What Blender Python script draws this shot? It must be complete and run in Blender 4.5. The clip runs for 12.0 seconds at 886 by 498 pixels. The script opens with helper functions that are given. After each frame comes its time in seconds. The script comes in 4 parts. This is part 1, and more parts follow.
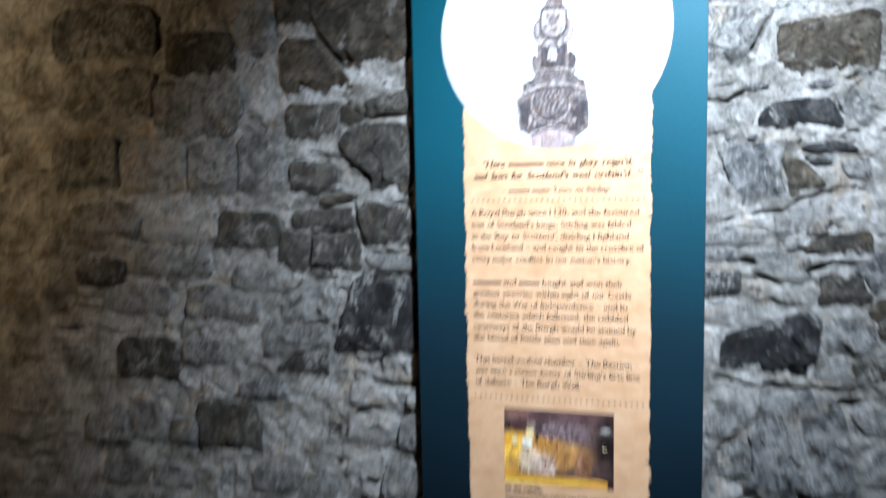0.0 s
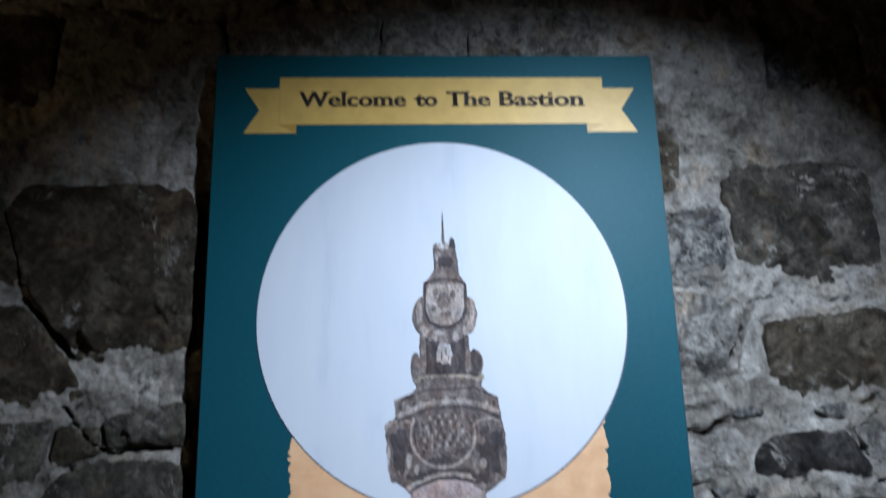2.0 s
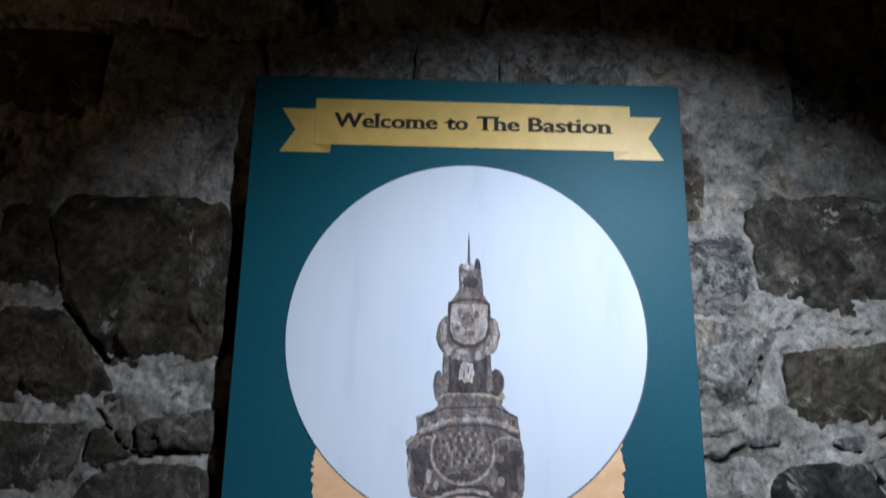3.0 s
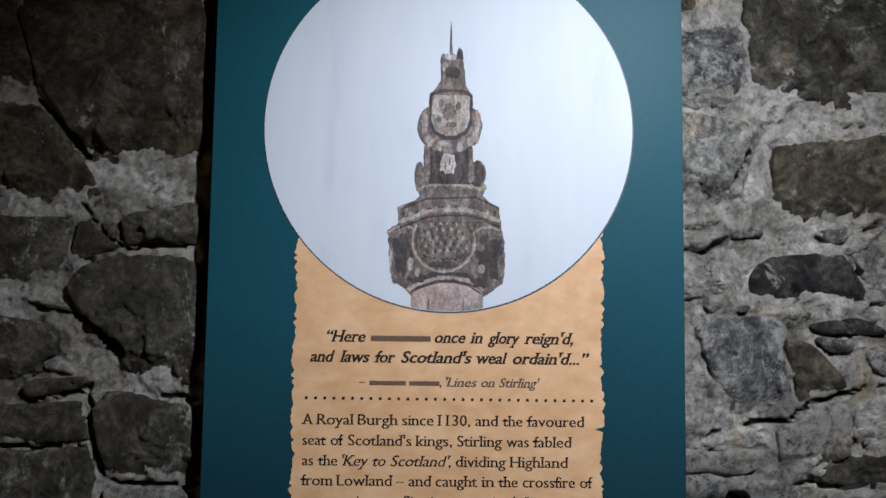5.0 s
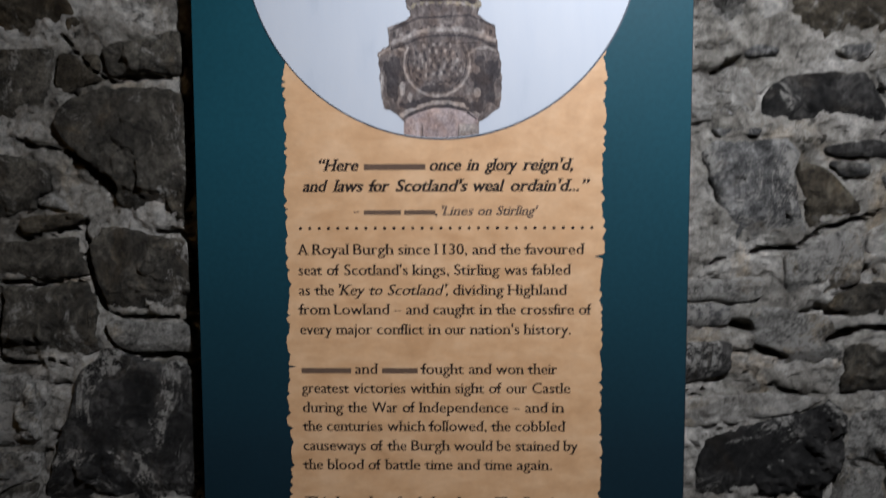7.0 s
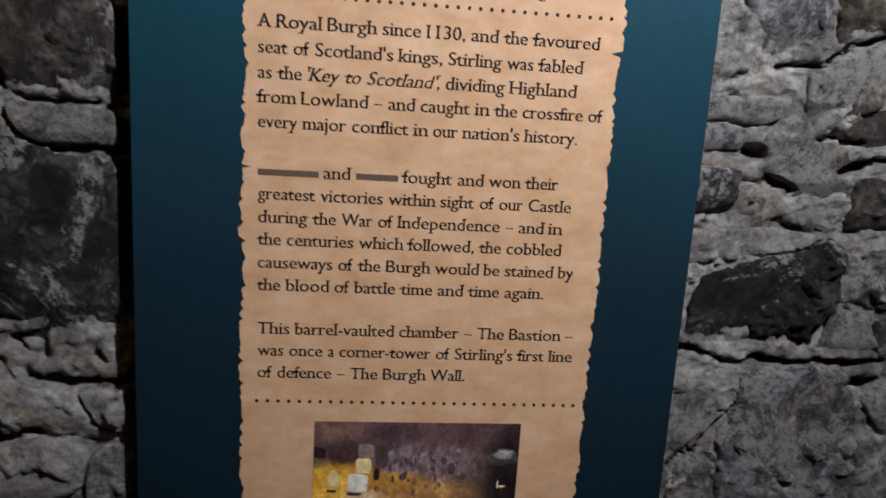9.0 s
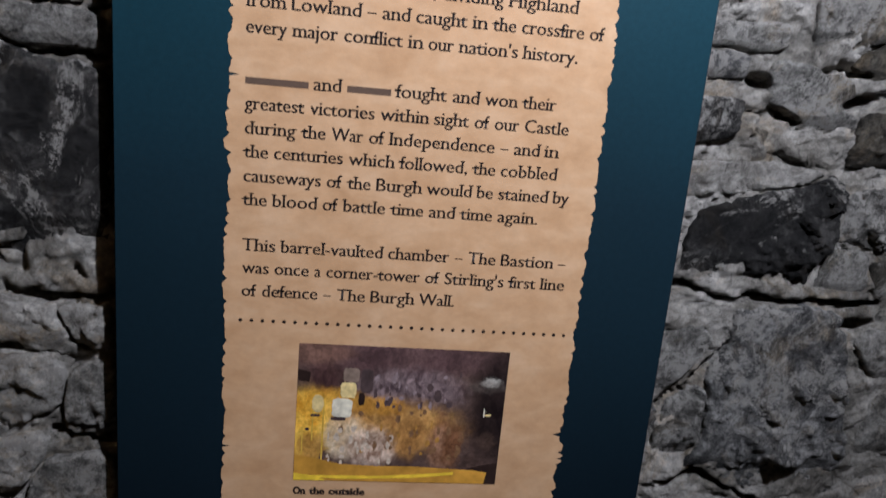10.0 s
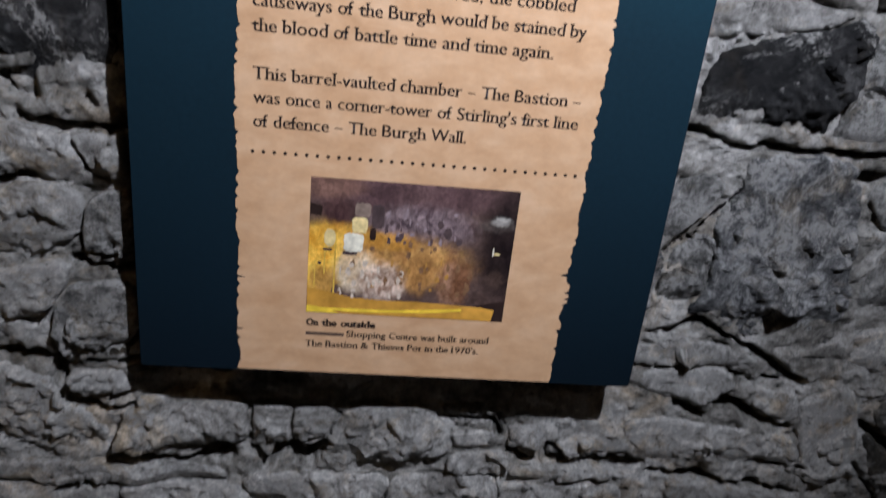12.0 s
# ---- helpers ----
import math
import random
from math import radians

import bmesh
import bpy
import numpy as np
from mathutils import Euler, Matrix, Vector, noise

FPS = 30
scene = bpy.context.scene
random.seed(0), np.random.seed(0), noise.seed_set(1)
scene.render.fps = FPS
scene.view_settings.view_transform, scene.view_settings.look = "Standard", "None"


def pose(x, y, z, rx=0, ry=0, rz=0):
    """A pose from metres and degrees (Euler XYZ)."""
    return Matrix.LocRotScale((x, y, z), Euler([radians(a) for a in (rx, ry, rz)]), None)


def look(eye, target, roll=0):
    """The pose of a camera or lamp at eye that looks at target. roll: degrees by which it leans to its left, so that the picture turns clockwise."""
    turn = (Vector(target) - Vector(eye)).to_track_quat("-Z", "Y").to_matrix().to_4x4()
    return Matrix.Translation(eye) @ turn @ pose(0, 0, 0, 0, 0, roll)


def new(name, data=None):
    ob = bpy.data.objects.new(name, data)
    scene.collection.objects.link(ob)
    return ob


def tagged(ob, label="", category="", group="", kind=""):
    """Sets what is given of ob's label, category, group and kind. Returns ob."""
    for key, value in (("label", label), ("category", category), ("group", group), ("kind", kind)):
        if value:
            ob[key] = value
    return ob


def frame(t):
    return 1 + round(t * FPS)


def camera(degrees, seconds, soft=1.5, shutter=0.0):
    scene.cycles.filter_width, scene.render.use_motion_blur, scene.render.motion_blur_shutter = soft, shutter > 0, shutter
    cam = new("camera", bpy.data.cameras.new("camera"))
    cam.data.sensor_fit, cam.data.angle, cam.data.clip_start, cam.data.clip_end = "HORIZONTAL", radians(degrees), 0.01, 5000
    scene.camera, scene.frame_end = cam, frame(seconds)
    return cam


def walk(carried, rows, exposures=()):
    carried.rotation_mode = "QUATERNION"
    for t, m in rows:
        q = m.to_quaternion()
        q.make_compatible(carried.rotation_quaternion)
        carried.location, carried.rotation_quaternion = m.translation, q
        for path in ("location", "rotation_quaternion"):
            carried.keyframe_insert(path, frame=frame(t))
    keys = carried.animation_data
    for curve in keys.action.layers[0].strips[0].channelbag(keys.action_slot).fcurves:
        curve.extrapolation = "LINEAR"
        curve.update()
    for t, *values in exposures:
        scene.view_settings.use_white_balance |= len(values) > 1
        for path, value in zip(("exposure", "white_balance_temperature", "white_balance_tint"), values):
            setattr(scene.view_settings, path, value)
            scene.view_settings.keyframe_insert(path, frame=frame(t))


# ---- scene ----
# camera
cam = camera(61.4, 12.0, soft=1.5, shutter=0.5)
PATH = [
    (0, look((0.256, -2.077, 1.485), (-0.276, -0.159, 1.297), -1.1)),
    (0.3, look((0.419, -1.767, 1.575), (-0.25, 0.117, 1.504), -2.2)),
    (0.5, look((0.262, -1.699, 1.577), (-0.149, 0.261, 1.573), -3.6)),
    (0.6, look((0.175, -1.632, 1.581), (-0.067, 0.352, 1.638), -2.9)),
    (0.9, look((0.021, -1.509, 1.613), (0.03, 0.48, 1.824), -2.4)),
    (1, look((-0.012, -1.459, 1.644), (0.027, 0.528, 1.872), -1.8)),
    (1.2, look((-0.054, -1.39, 1.669), (0.036, 0.597, 1.874), -1.7)),
    (1.5, look((-0.03, -1.321, 1.688), (0.042, 0.67, 1.874), -2.4)),
    (2, look((-0.067, -1.251, 1.69), (0.04, 0.69, 2.163), -1.5)),
    (2.5, look((-0.077, -1.257, 1.708), (-0.022, 0.662, 2.268), -0.1)),
    (3, look((-0.076, -1.286, 1.696), (-0.028, 0.648, 2.201), 0.9)),
    (3.5, look((-0.055, -1.285, 1.649), (-0.002, 0.686, 1.986), 1.0)),
    (5.5, look((-0.023, -1.237, 1.576), (-0.006, 0.762, 1.644), 0.8)),
    (6, look((-0.022, -1.23, 1.567), (-0.008, 0.769, 1.513), 0.9)),
    (6.5, look((-0.009, -1.23, 1.515), (-0.009, 0.768, 1.427), 0.5)),
    (7, look((0.026, -1.21, 1.478), (-0.013, 0.784, 1.327), -0.2)),
    (7.5, look((0.051, -1.172, 1.439), (-0.074, 0.802, 1.141), -1.8)),
    (7.7, look((0.027, -1.154, 1.423), (-0.101, 0.814, 1.087), -1.4)),
    (9.5, look((-0.099, -1.029, 1.249), (0.202, 0.907, 0.848), 4.5)),
    (10, look((-0.084, -1.029, 1.220), (0.167, 0.901, 0.758), 5.3)),
    (10.5, look((-0.085, -1.024, 1.199), (0.210, 0.881, 0.663), 5.6)),
    (11, look((-0.081, -1.036, 1.171), (0.163, 0.867, 0.606), 5.7)),
    (11.5, look((-0.082, -1.044, 1.160), (0.164, 0.845, 0.551), 6.4)),
    (12, look((-0.074, -1.053, 1.147), (0.156, 0.789, 0.402), 6.4)),
]
EXPOSURES = [
    (0.0, 0.85, 5200, 4), (0.6, 0.45, 5150, 4), (1.2, -0.1, 5200, 5), (1.5, -0.45, 5250, 6), (2.5, -0.8, 5400, 6), (3.5, -0.85, 5600, 7),
    (5.5, -0.82, 6000, 8), (6.5, -0.84, 6040, 9), (7.7, -0.92, 6200, 12), (9.5, -0.28, 5850, 14), (10.5, -0.12, 5780, 13), (12.0, 0.24, 5600, 13),
]
walk(cam, PATH, EXPOSURES)

# light: one cool display spot high on one side, a warm lamp deeper in the chamber
world = bpy.data.worlds.new("world")
scene.world = world
world.use_nodes = True
world.node_tree.nodes["Background"].inputs[0].default_value = (0.5, 0.55, 0.6, 1)
world.node_tree.nodes["Background"].inputs[1].default_value = 0.028


def spot(name, eye, target, watts, size, blend, radius, colour):
    lamp = bpy.data.lights.new(name, "SPOT")
    lamp.energy, lamp.spot_size, lamp.spot_blend = watts, radians(size), blend
    lamp.shadow_soft_size, lamp.color = radius, colour
    ob = new(name, lamp)
    ob.matrix_world = look(eye, target)
    return ob


spot("display_spot", (0.58, -1.2, 2.5), (0.16, 0, 1.48), 280, 80, 1.0, 0.03, (0.96, 0.965, 1.0))
warm = bpy.data.lights.new("warm_lamp", "POINT")
warm.energy, warm.shadow_soft_size, warm.color = 12, 0.06, (1.0, 0.66, 0.32)
new("warm_lamp", warm).location = (-2.3, -0.75, 1.95)


# materials
class Nodes:
    """A node material under construction."""

    def __init__(self, name, roughness=0.9, specular=0.3):
        self.mat = bpy.data.materials.new(name)
        self.mat.use_nodes = True
        self.tree = self.mat.node_tree
        self.bsdf = self.tree.nodes["Principled BSDF"]
        self.bsdf.inputs["Roughness"].default_value = roughness
        self.bsdf.inputs["Specular IOR Level"].default_value = specular
        self.coords = self.tree.nodes.new("ShaderNodeTexCoord").outputs["Object"]

    def link(self, a, b):
        if isinstance(a, (int, float)):
            b.default_value = a
        elif isinstance(a, tuple):
            b.default_value = (*a, 1) if len(a) == 3 and b.type == "RGBA" else a
        else:
            self.tree.links.new(a, b)

    def noise(self, scale, detail=6, rough=0.6, warp=0.0, stretch=None):
        n = self.tree.nodes.new("ShaderNodeTexNoise")
        where = self.coords
        if stretch:
            m = self.tree.nodes.new("ShaderNodeMapping")
            m.inputs["Scale"].default_value = stretch
            self.link(where, m.inputs["Vector"])
            where = m.outputs[0]
        self.link(where, n.inputs["Vector"])
        for key, value in (("Scale", scale), ("Detail", detail), ("Roughness", rough), ("Distortion", warp)):
            n.inputs[key].default_value = value
        return n.outputs["Fac"]

    def ramp(self, fac, *stops):
        n = self.tree.nodes.new("ShaderNodeValToRGB")
        el = n.color_ramp.elements
        while len(el) < len(stops):
            el.new(0.5)
        for e, (at, c) in zip(el, stops):
            e.position = at
            e.color = (*c, 1) if isinstance(c, tuple) else (c, c, c, 1)
        self.link(fac, n.inputs[0])
        return n.outputs[0]

    def mix(self, fac, a, b, how="MIX"):
        n = self.tree.nodes.new("ShaderNodeMix")
        n.data_type, n.blend_type = "RGBA", how
        self.link(fac, n.inputs["Factor"])
        self.link(a, n.inputs[6])
        self.link(b, n.inputs[7])
        return n.outputs[2]

    def math(self, op, a, b=0.0, c=0.0):
        n = self.tree.nodes.new("ShaderNodeMath")
        n.operation = op
        for v, s in zip((a, b, c), n.inputs):
            self.link(v, s)
        return n.outputs[0]

    def xyz(self):
        n = self.tree.nodes.new("ShaderNodeSeparateXYZ")
        self.link(self.coords, n.inputs[0])
        return n.outputs

    def random(self):
        return self.tree.nodes.new("ShaderNodeObjectInfo").outputs["Random"]

    def vary(self, colour, low, high):
        n = self.tree.nodes.new("ShaderNodeHueSaturation")
        self.link(colour, n.inputs["Color"])
        self.link(self.math("MULTIPLY_ADD", self.random(), high - low, low), n.inputs["Value"])
        return n.outputs[0]

    def bump(self, height, strength, distance, under=None):
        n = self.tree.nodes.new("ShaderNodeBump")
        n.inputs["Strength"].default_value, n.inputs["Distance"].default_value = strength, distance
        self.link(height, n.inputs["Height"])
        if under is not None:
            self.link(under, n.inputs["Normal"])
        return n.outputs[0]

    def done(self, colour, normal=None):
        self.link(colour, self.bsdf.inputs["Base Color"])
        if normal is not None:
            self.link(normal, self.bsdf.inputs["Normal"])
        return self.mat


def rock(name, dark, mid, pale, lime=0.5, crust=(0.43, 0.405, 0.365), grain=0.9):
    """Hewn rubble stone: mottled mineral colour, lime smears above the noise level given, pits and grain."""
    n = Nodes(name, 0.88, 0.25)
    base = n.ramp(n.noise(20, 12, 0.72, 0.7), (0.38, dark), (0.50, mid), (0.62, pale))
    speck = n.ramp(n.noise(95, 12, 0.84), (0.40, 0.34), (0.49, 0.95), (0.60, 1.62))
    base = n.vary(n.mix(grain, base, speck, "MULTIPLY"), 0.8, 1.2)
    rust = n.ramp(n.noise(9, 8, 0.7, 0.8), (0.52, 0.0), (0.66, 0.8))
    base = n.mix(rust, base, n.mix(1.0, base, (1.12, 0.92, 0.66), "MULTIPLY"))
    smear = n.ramp(n.noise(7, 14, 0.76, 1.2), (lime, 0.0), (lime + 0.05, 1.0))
    fine = n.ramp(n.noise(62, 10, 0.82), (0.47, 0.0), (0.53, 1.0))
    base = n.mix(n.math("MULTIPLY", smear, fine), base, crust)
    pits = n.ramp(n.noise(38, 9, 0.74, 0.6), (0.34, 0.10), (0.42, 1.0))
    base = n.mix(0.85, base, pits, "MULTIPLY")
    coarse = n.bump(n.noise(20, 14, 0.72, 0.7), 1.0, 0.040)
    return n.done(base, n.bump(n.noise(90, 12, 0.84), grain, 0.014, coarse))


ROCKS = {
    "m": rock("grey_rubble_stone", (0.091, 0.085, 0.074), (0.232, 0.220, 0.198), (0.451, 0.429, 0.390), 0.48),
    # d and b, mostly on the left flank, are darkened for its weaker light
    "d": rock("dimmed_slate_stone", (0.038, 0.034, 0.027), (0.088, 0.078, 0.062), (0.185, 0.166, 0.133), 0.54),
    "b": rock("dimmed_brown_stone", (0.034, 0.027, 0.018), (0.083, 0.068, 0.047), (0.17, 0.146, 0.107), 0.58),
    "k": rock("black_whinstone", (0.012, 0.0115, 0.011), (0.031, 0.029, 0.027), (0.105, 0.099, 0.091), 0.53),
    "p": rock("pale_limed_stone", (0.220, 0.200, 0.174), (0.43, 0.402, 0.358), (0.64, 0.605, 0.545), 0.48, grain=0.55),
    "g": rock("dappled_grey_stone", (0.045, 0.044, 0.043), (0.135, 0.131, 0.125), (0.37, 0.357, 0.335), 0.47),
}


def lime_mortar():
    n = Nodes("lime_mortar", 0.95, 0.2)
    base = n.ramp(n.noise(9, 10, 0.7, 0.4), (0.36, (0.15, 0.135, 0.112)), (0.48, (0.37, 0.342, 0.298)), (0.62, (0.60, 0.565, 0.51)))
    base = n.mix(0.7, base, n.ramp(n.noise(80, 12, 0.84), (0.40, 0.4), (0.49, 0.97), (0.60, 1.4)), "MULTIPLY")
    stain = n.ramp(n.noise(13, 12, 0.78, 1.0), (0.40, 0.55), (0.50, 1.0))
    base = n.mix(0.75, base, stain, "MULTIPLY")
    rust = n.ramp(n.noise(8, 8, 0.7, 0.8), (0.54, 0.0), (0.68, 0.8))
    base = n.mix(rust, base, n.mix(1.0, base, (1.1, 0.92, 0.7), "MULTIPLY"))
    pits = n.ramp(n.noise(40, 8, 0.72, 0.6), (0.35, 0.16), (0.42, 1.0))
    base = n.mix(0.8, base, pits, "MULTIPLY")
    coarse = n.bump(n.noise(26, 12, 0.74, 0.4), 1.0, 0.033)
    return n.done(base, n.bump(n.noise(150, 8, 0.8), 0.9, 0.005, coarse))


MORTAR = lime_mortar()


def printed(name, colour, grain=0.06, roughness=0.5, scale=120, gloss=0.35):
    """Printed vinyl on a rigid panel: even ink with a little tooth."""
    n = Nodes(name, roughness, gloss)
    tone = n.ramp(n.noise(scale, 4, 0.6), (0.3, 1 - grain), (0.7, 1 + grain))
    soft = n.ramp(n.noise(4, 3, 0.5), (0.3, 1 - grain), (0.7, 1 + grain))
    base = n.mix(1.0, n.mix(1.0, colour, tone, "MULTIPLY"), soft, "MULTIPLY")
    return n.done(base, n.bump(n.noise(420, 2, 0.5), 0.12, 0.001))


def parchment():
    n = Nodes("parchment_print", 0.5, 0.35)
    base = n.ramp(n.noise(14, 6, 0.6, 0.3, (1, 1, 1.9)), (0.30, (0.50, 0.288, 0.142)), (0.5, (0.57, 0.345, 0.182)), (0.70, (0.63, 0.405, 0.232)))
    base = n.mix(0.6, base, n.ramp(n.noise(45, 5, 0.65), (0.3, 0.88), (0.7, 1.1)), "MULTIPLY")
    return n.done(base, n.bump(n.noise(420, 2, 0.5), 0.12, 0.001))


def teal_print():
    """Board colour that runs from teal at the head to a darker navy at the foot."""
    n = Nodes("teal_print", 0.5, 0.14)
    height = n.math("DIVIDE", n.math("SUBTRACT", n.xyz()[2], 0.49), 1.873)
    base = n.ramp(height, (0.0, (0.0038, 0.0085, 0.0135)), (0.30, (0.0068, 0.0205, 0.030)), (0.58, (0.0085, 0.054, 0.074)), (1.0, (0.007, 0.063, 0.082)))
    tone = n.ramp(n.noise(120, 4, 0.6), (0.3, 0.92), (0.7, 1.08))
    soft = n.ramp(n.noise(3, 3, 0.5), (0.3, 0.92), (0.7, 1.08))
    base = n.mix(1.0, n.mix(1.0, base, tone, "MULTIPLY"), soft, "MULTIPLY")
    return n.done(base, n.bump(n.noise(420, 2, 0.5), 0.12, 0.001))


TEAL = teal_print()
EDGE = printed("black_panel_edge", (0.012, 0.012, 0.013), 0.1, 0.6)
PARCHMENT = parchment()
INK = printed("dark_brown_ink", (0.022, 0.015, 0.012), 0.1, 0.55, 120, 0.18)
GREY_INK = printed("faded_brown_ink", (0.09, 0.06, 0.045), 0.1)
BAR_INK = printed("brown_bar_ink", (0.11, 0.07, 0.048), 0.1, 0.55, 120, 0.18)
GOLD = printed("gold_print", (0.50, 0.335, 0.085), 0.10, 0.42, 30)
GOLD_DARK = printed("shaded_gold_print", (0.38, 0.23, 0.045), 0.10, 0.42, 30)
RING = printed("dark_blue_grey_print", (0.05, 0.065, 0.085), 0.1)


def overcast_print():
    n = Nodes("pale_sky_print", 0.55, 0.25)
    streak = n.noise(6, 8, 0.6, 0.3, (2.2, 1, 0.5))
    base = n.ramp(streak, (0.28, (0.41, 0.445, 0.50)), (0.42, (0.47, 0.50, 0.55)), (0.7, (0.507, 0.530, 0.568)))
    return n.done(base, n.bump(n.noise(420, 2, 0.5), 0.12, 0.001))


SKY = overcast_print()


def carved_print(name, dark, mid, pale, scale=60):
    n = Nodes(name, 0.6, 0.1)
    base = n.ramp(n.noise(scale, 6, 0.62, 0.9, (1, 1, 0.55)), (0.29, dark), (0.5, mid), (0.71, pale))
    base = n.mix(0.8, base, n.ramp(n.noise(230, 5, 0.65, 0.6), (0.36, 0.6), (0.64, 1.35)), "MULTIPLY")
    lichen = n.ramp(n.noise(28, 4, 0.6), (0.45, 0.0), (0.62, 0.7))
    return n.done(n.mix(lichen, base, n.mix(1.0, base, (1.12, 0.97, 0.85), "MULTIPLY")))


CARVED = carved_print("carved_stone_print", (0.048, 0.040, 0.040), (0.118, 0.098, 0.092), (0.25, 0.218, 0.20))
CARVED_PALE = carved_print("lit_carved_stone_print", (0.115, 0.096, 0.088), (0.25, 0.218, 0.20), (0.42, 0.385, 0.36))
CARVED_DARK = carved_print("shaded_carved_stone_print", (0.028, 0.024, 0.026), (0.052, 0.045, 0.046), (0.105, 0.09, 0.088))
LICHEN = carved_print("mossy_stone_print", (0.13, 0.108, 0.075), (0.26, 0.222, 0.165), (0.38, 0.34, 0.27))
LIMESPOT = carved_print("lime_white_print", (0.17, 0.152, 0.15), (0.33, 0.31, 0.305), (0.47, 0.45, 0.44))
SHAFT = carved_print("pink_stone_print", (0.19, 0.145, 0.14), (0.30, 0.24, 0.23), (0.40, 0.335, 0.32), 35)


# building helpers
def part(name, bm, material, parent=None, label="", smooth=False):
    me = bpy.data.meshes.new(name)
    bm.to_mesh(me)
    bm.free()
    me.materials.append(material)
    if smooth:
        me.shade_smooth()
    ob = new(name, me)
    ob.parent = parent
    if label:
        ob["label"] = label
    return ob


def box(x0, x1, y0, y1, z0, z1, bevel=0.0):
    bm = bmesh.new()
    bmesh.ops.create_cube(bm, size=1)
    for v in bm.verts:
        v.co = ((x0 + x1) / 2 + v.co.x * (x1 - x0), (y0 + y1) / 2 + v.co.y * (y1 - y0), (z0 + z1) / 2 + v.co.z * (z1 - z0))
    if bevel:
        bmesh.ops.bevel(bm, geom=bm.edges[:], offset=bevel, segments=2, affect="EDGES", profile=0.5)
    return bm


def sheet(points, y, depth=0.0006):
    """A thin printed layer with this outline in x and z, its front at y."""
    bm = bmesh.new()
    front = [bm.verts.new((x, y, z)) for x, z in points]
    back = [bm.verts.new((x, y + depth, z)) for x, z in points]
    bm.faces.new(front)
    k = len(points)
    for i in range(k):
        j = (i + 1) % k
        bm.faces.new((front[j], front[i], back[i], back[j]))
    bmesh.ops.recalc_face_normals(bm, faces=bm.faces)
    bmesh.ops.triangulate(bm, faces=[f for f in bm.faces if len(f.verts) > 4])
    return bm


def oval(x, z, rx, rz, rough=0.0, n=48, power=2.0, seed=0.0):
    out = []
    for i in range(n):
        a = 2 * math.pi * i / n
        c, s = math.cos(a), math.sin(a)
        r = (abs(c) ** power + abs(s) ** power) ** (-1 / power)
        r *= 1 + rough * noise.noise((3 * c + seed, 3 * s, seed)) + 0.5 * rough * noise.noise((9 * c, 9 * s, seed + 4))
        out.append((x + rx * r * c, z + rz * r * s))
    return out


def profile(rows, rough=0.0, steps=7, seed=0.0):
    """The outline of an upright form from rows of (z, left, right), with an uneven edge."""
    left, right = [], []
    for (z0, l0, r0), (z1, l1, r1) in zip(rows, rows[1:]):
        for k in range(steps):
            f = k / steps
            z = z0 + (z1 - z0) * f
            left.append((l0 + (l1 - l0) * f + rough * noise.noise((z * 90, seed, 0)), z))
            right.append((r0 + (r1 - r0) * f + rough * noise.noise((z * 90, seed + 7, 3)), z))
    left.append((rows[-1][1], rows[-1][0]))
    right.append((rows[-1][2], rows[-1][0]))
    return left + right[::-1]


# the chamber: floor, vault and plain closing walls
def plain_wall(name, bm, label):
    return tagged(part(name, bm, MORTAR), label, "wall", kind="structure")


plain_wall("wall_west", box(-2.9, -2.6, -3.4, 0.4, 0, 2.9), "limewashed rubble side wall of the chamber")
plain_wall("wall_east", box(2.3, 2.6, -3.4, 0.4, 0, 2.9), "limewashed rubble side wall of the chamber")
plain_wall("wall_south", box(-2.9, 2.6, -3.7, -3.4, 0, 3.9), "limewashed rubble back wall of the chamber")
tagged(part("floor", box(-2.9, 2.6, -3.7, 0.4, -0.15, 0), ROCKS["m"]), "worn grey stone floor of the chamber", "floor", kind="structure")


def vault():
    bm = bmesh.new()
    rings = []
    for y in (-3.7, 0.4):
        for r in (0.0, 0.2):
            rings.append([bm.verts.new((-0.15 + (2.6 + r) * math.cos(math.pi * i / 24), y, 2.75 + (0.95 + r) * math.sin(math.pi * i / 24))) for i in range(25)])
    for i in range(24):
        bm.faces.new((rings[0][i], rings[0][i + 1], rings[2][i + 1], rings[2][i]))
        bm.faces.new((rings[1][i], rings[3][i], rings[3][i + 1], rings[1][i + 1]))
    return bm


tagged(part("ceiling", vault(), MORTAR), "limewashed stone barrel vault", "ceiling", kind="structure")

# the information board
BOTTOM, TOP = 0.490, 2.363
board = tagged(new("information_board"), "tall teal information board with parchment text panel on rubble wall", "sign")
board.location = (0, 0, 0)


def rounded_panel(x0, x1, z0, z1, r, y0, y1):
    pts = []
    for cx, cz, a0 in ((x1 - r, z1 - r, 0), (x0 + r, z1 - r, 90), (x0 + r, z0 + r, 180), (x1 - r, z0 + r, 270)):
        for k in range(6):
            a = radians(a0 + 18 * k)
            pts.append((cx + r * math.cos(a), cz + r * math.sin(a)))
    return sheet(pts, y0, y1 - y0)


part("panel", rounded_panel(-0.4, 0.4, BOTTOM, TOP, 0.006, 0.0018, 0.024), EDGE, board, "black rigid backing panel")
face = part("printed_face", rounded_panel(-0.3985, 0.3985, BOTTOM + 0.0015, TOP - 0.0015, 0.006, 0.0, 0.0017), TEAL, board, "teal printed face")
for z in (0.75, 2.1):
    part("batten", box(-0.3, 0.3, 0.0245, 0.075, z - 0.03, z + 0.03), EDGE, board, "hidden black mounting batten")


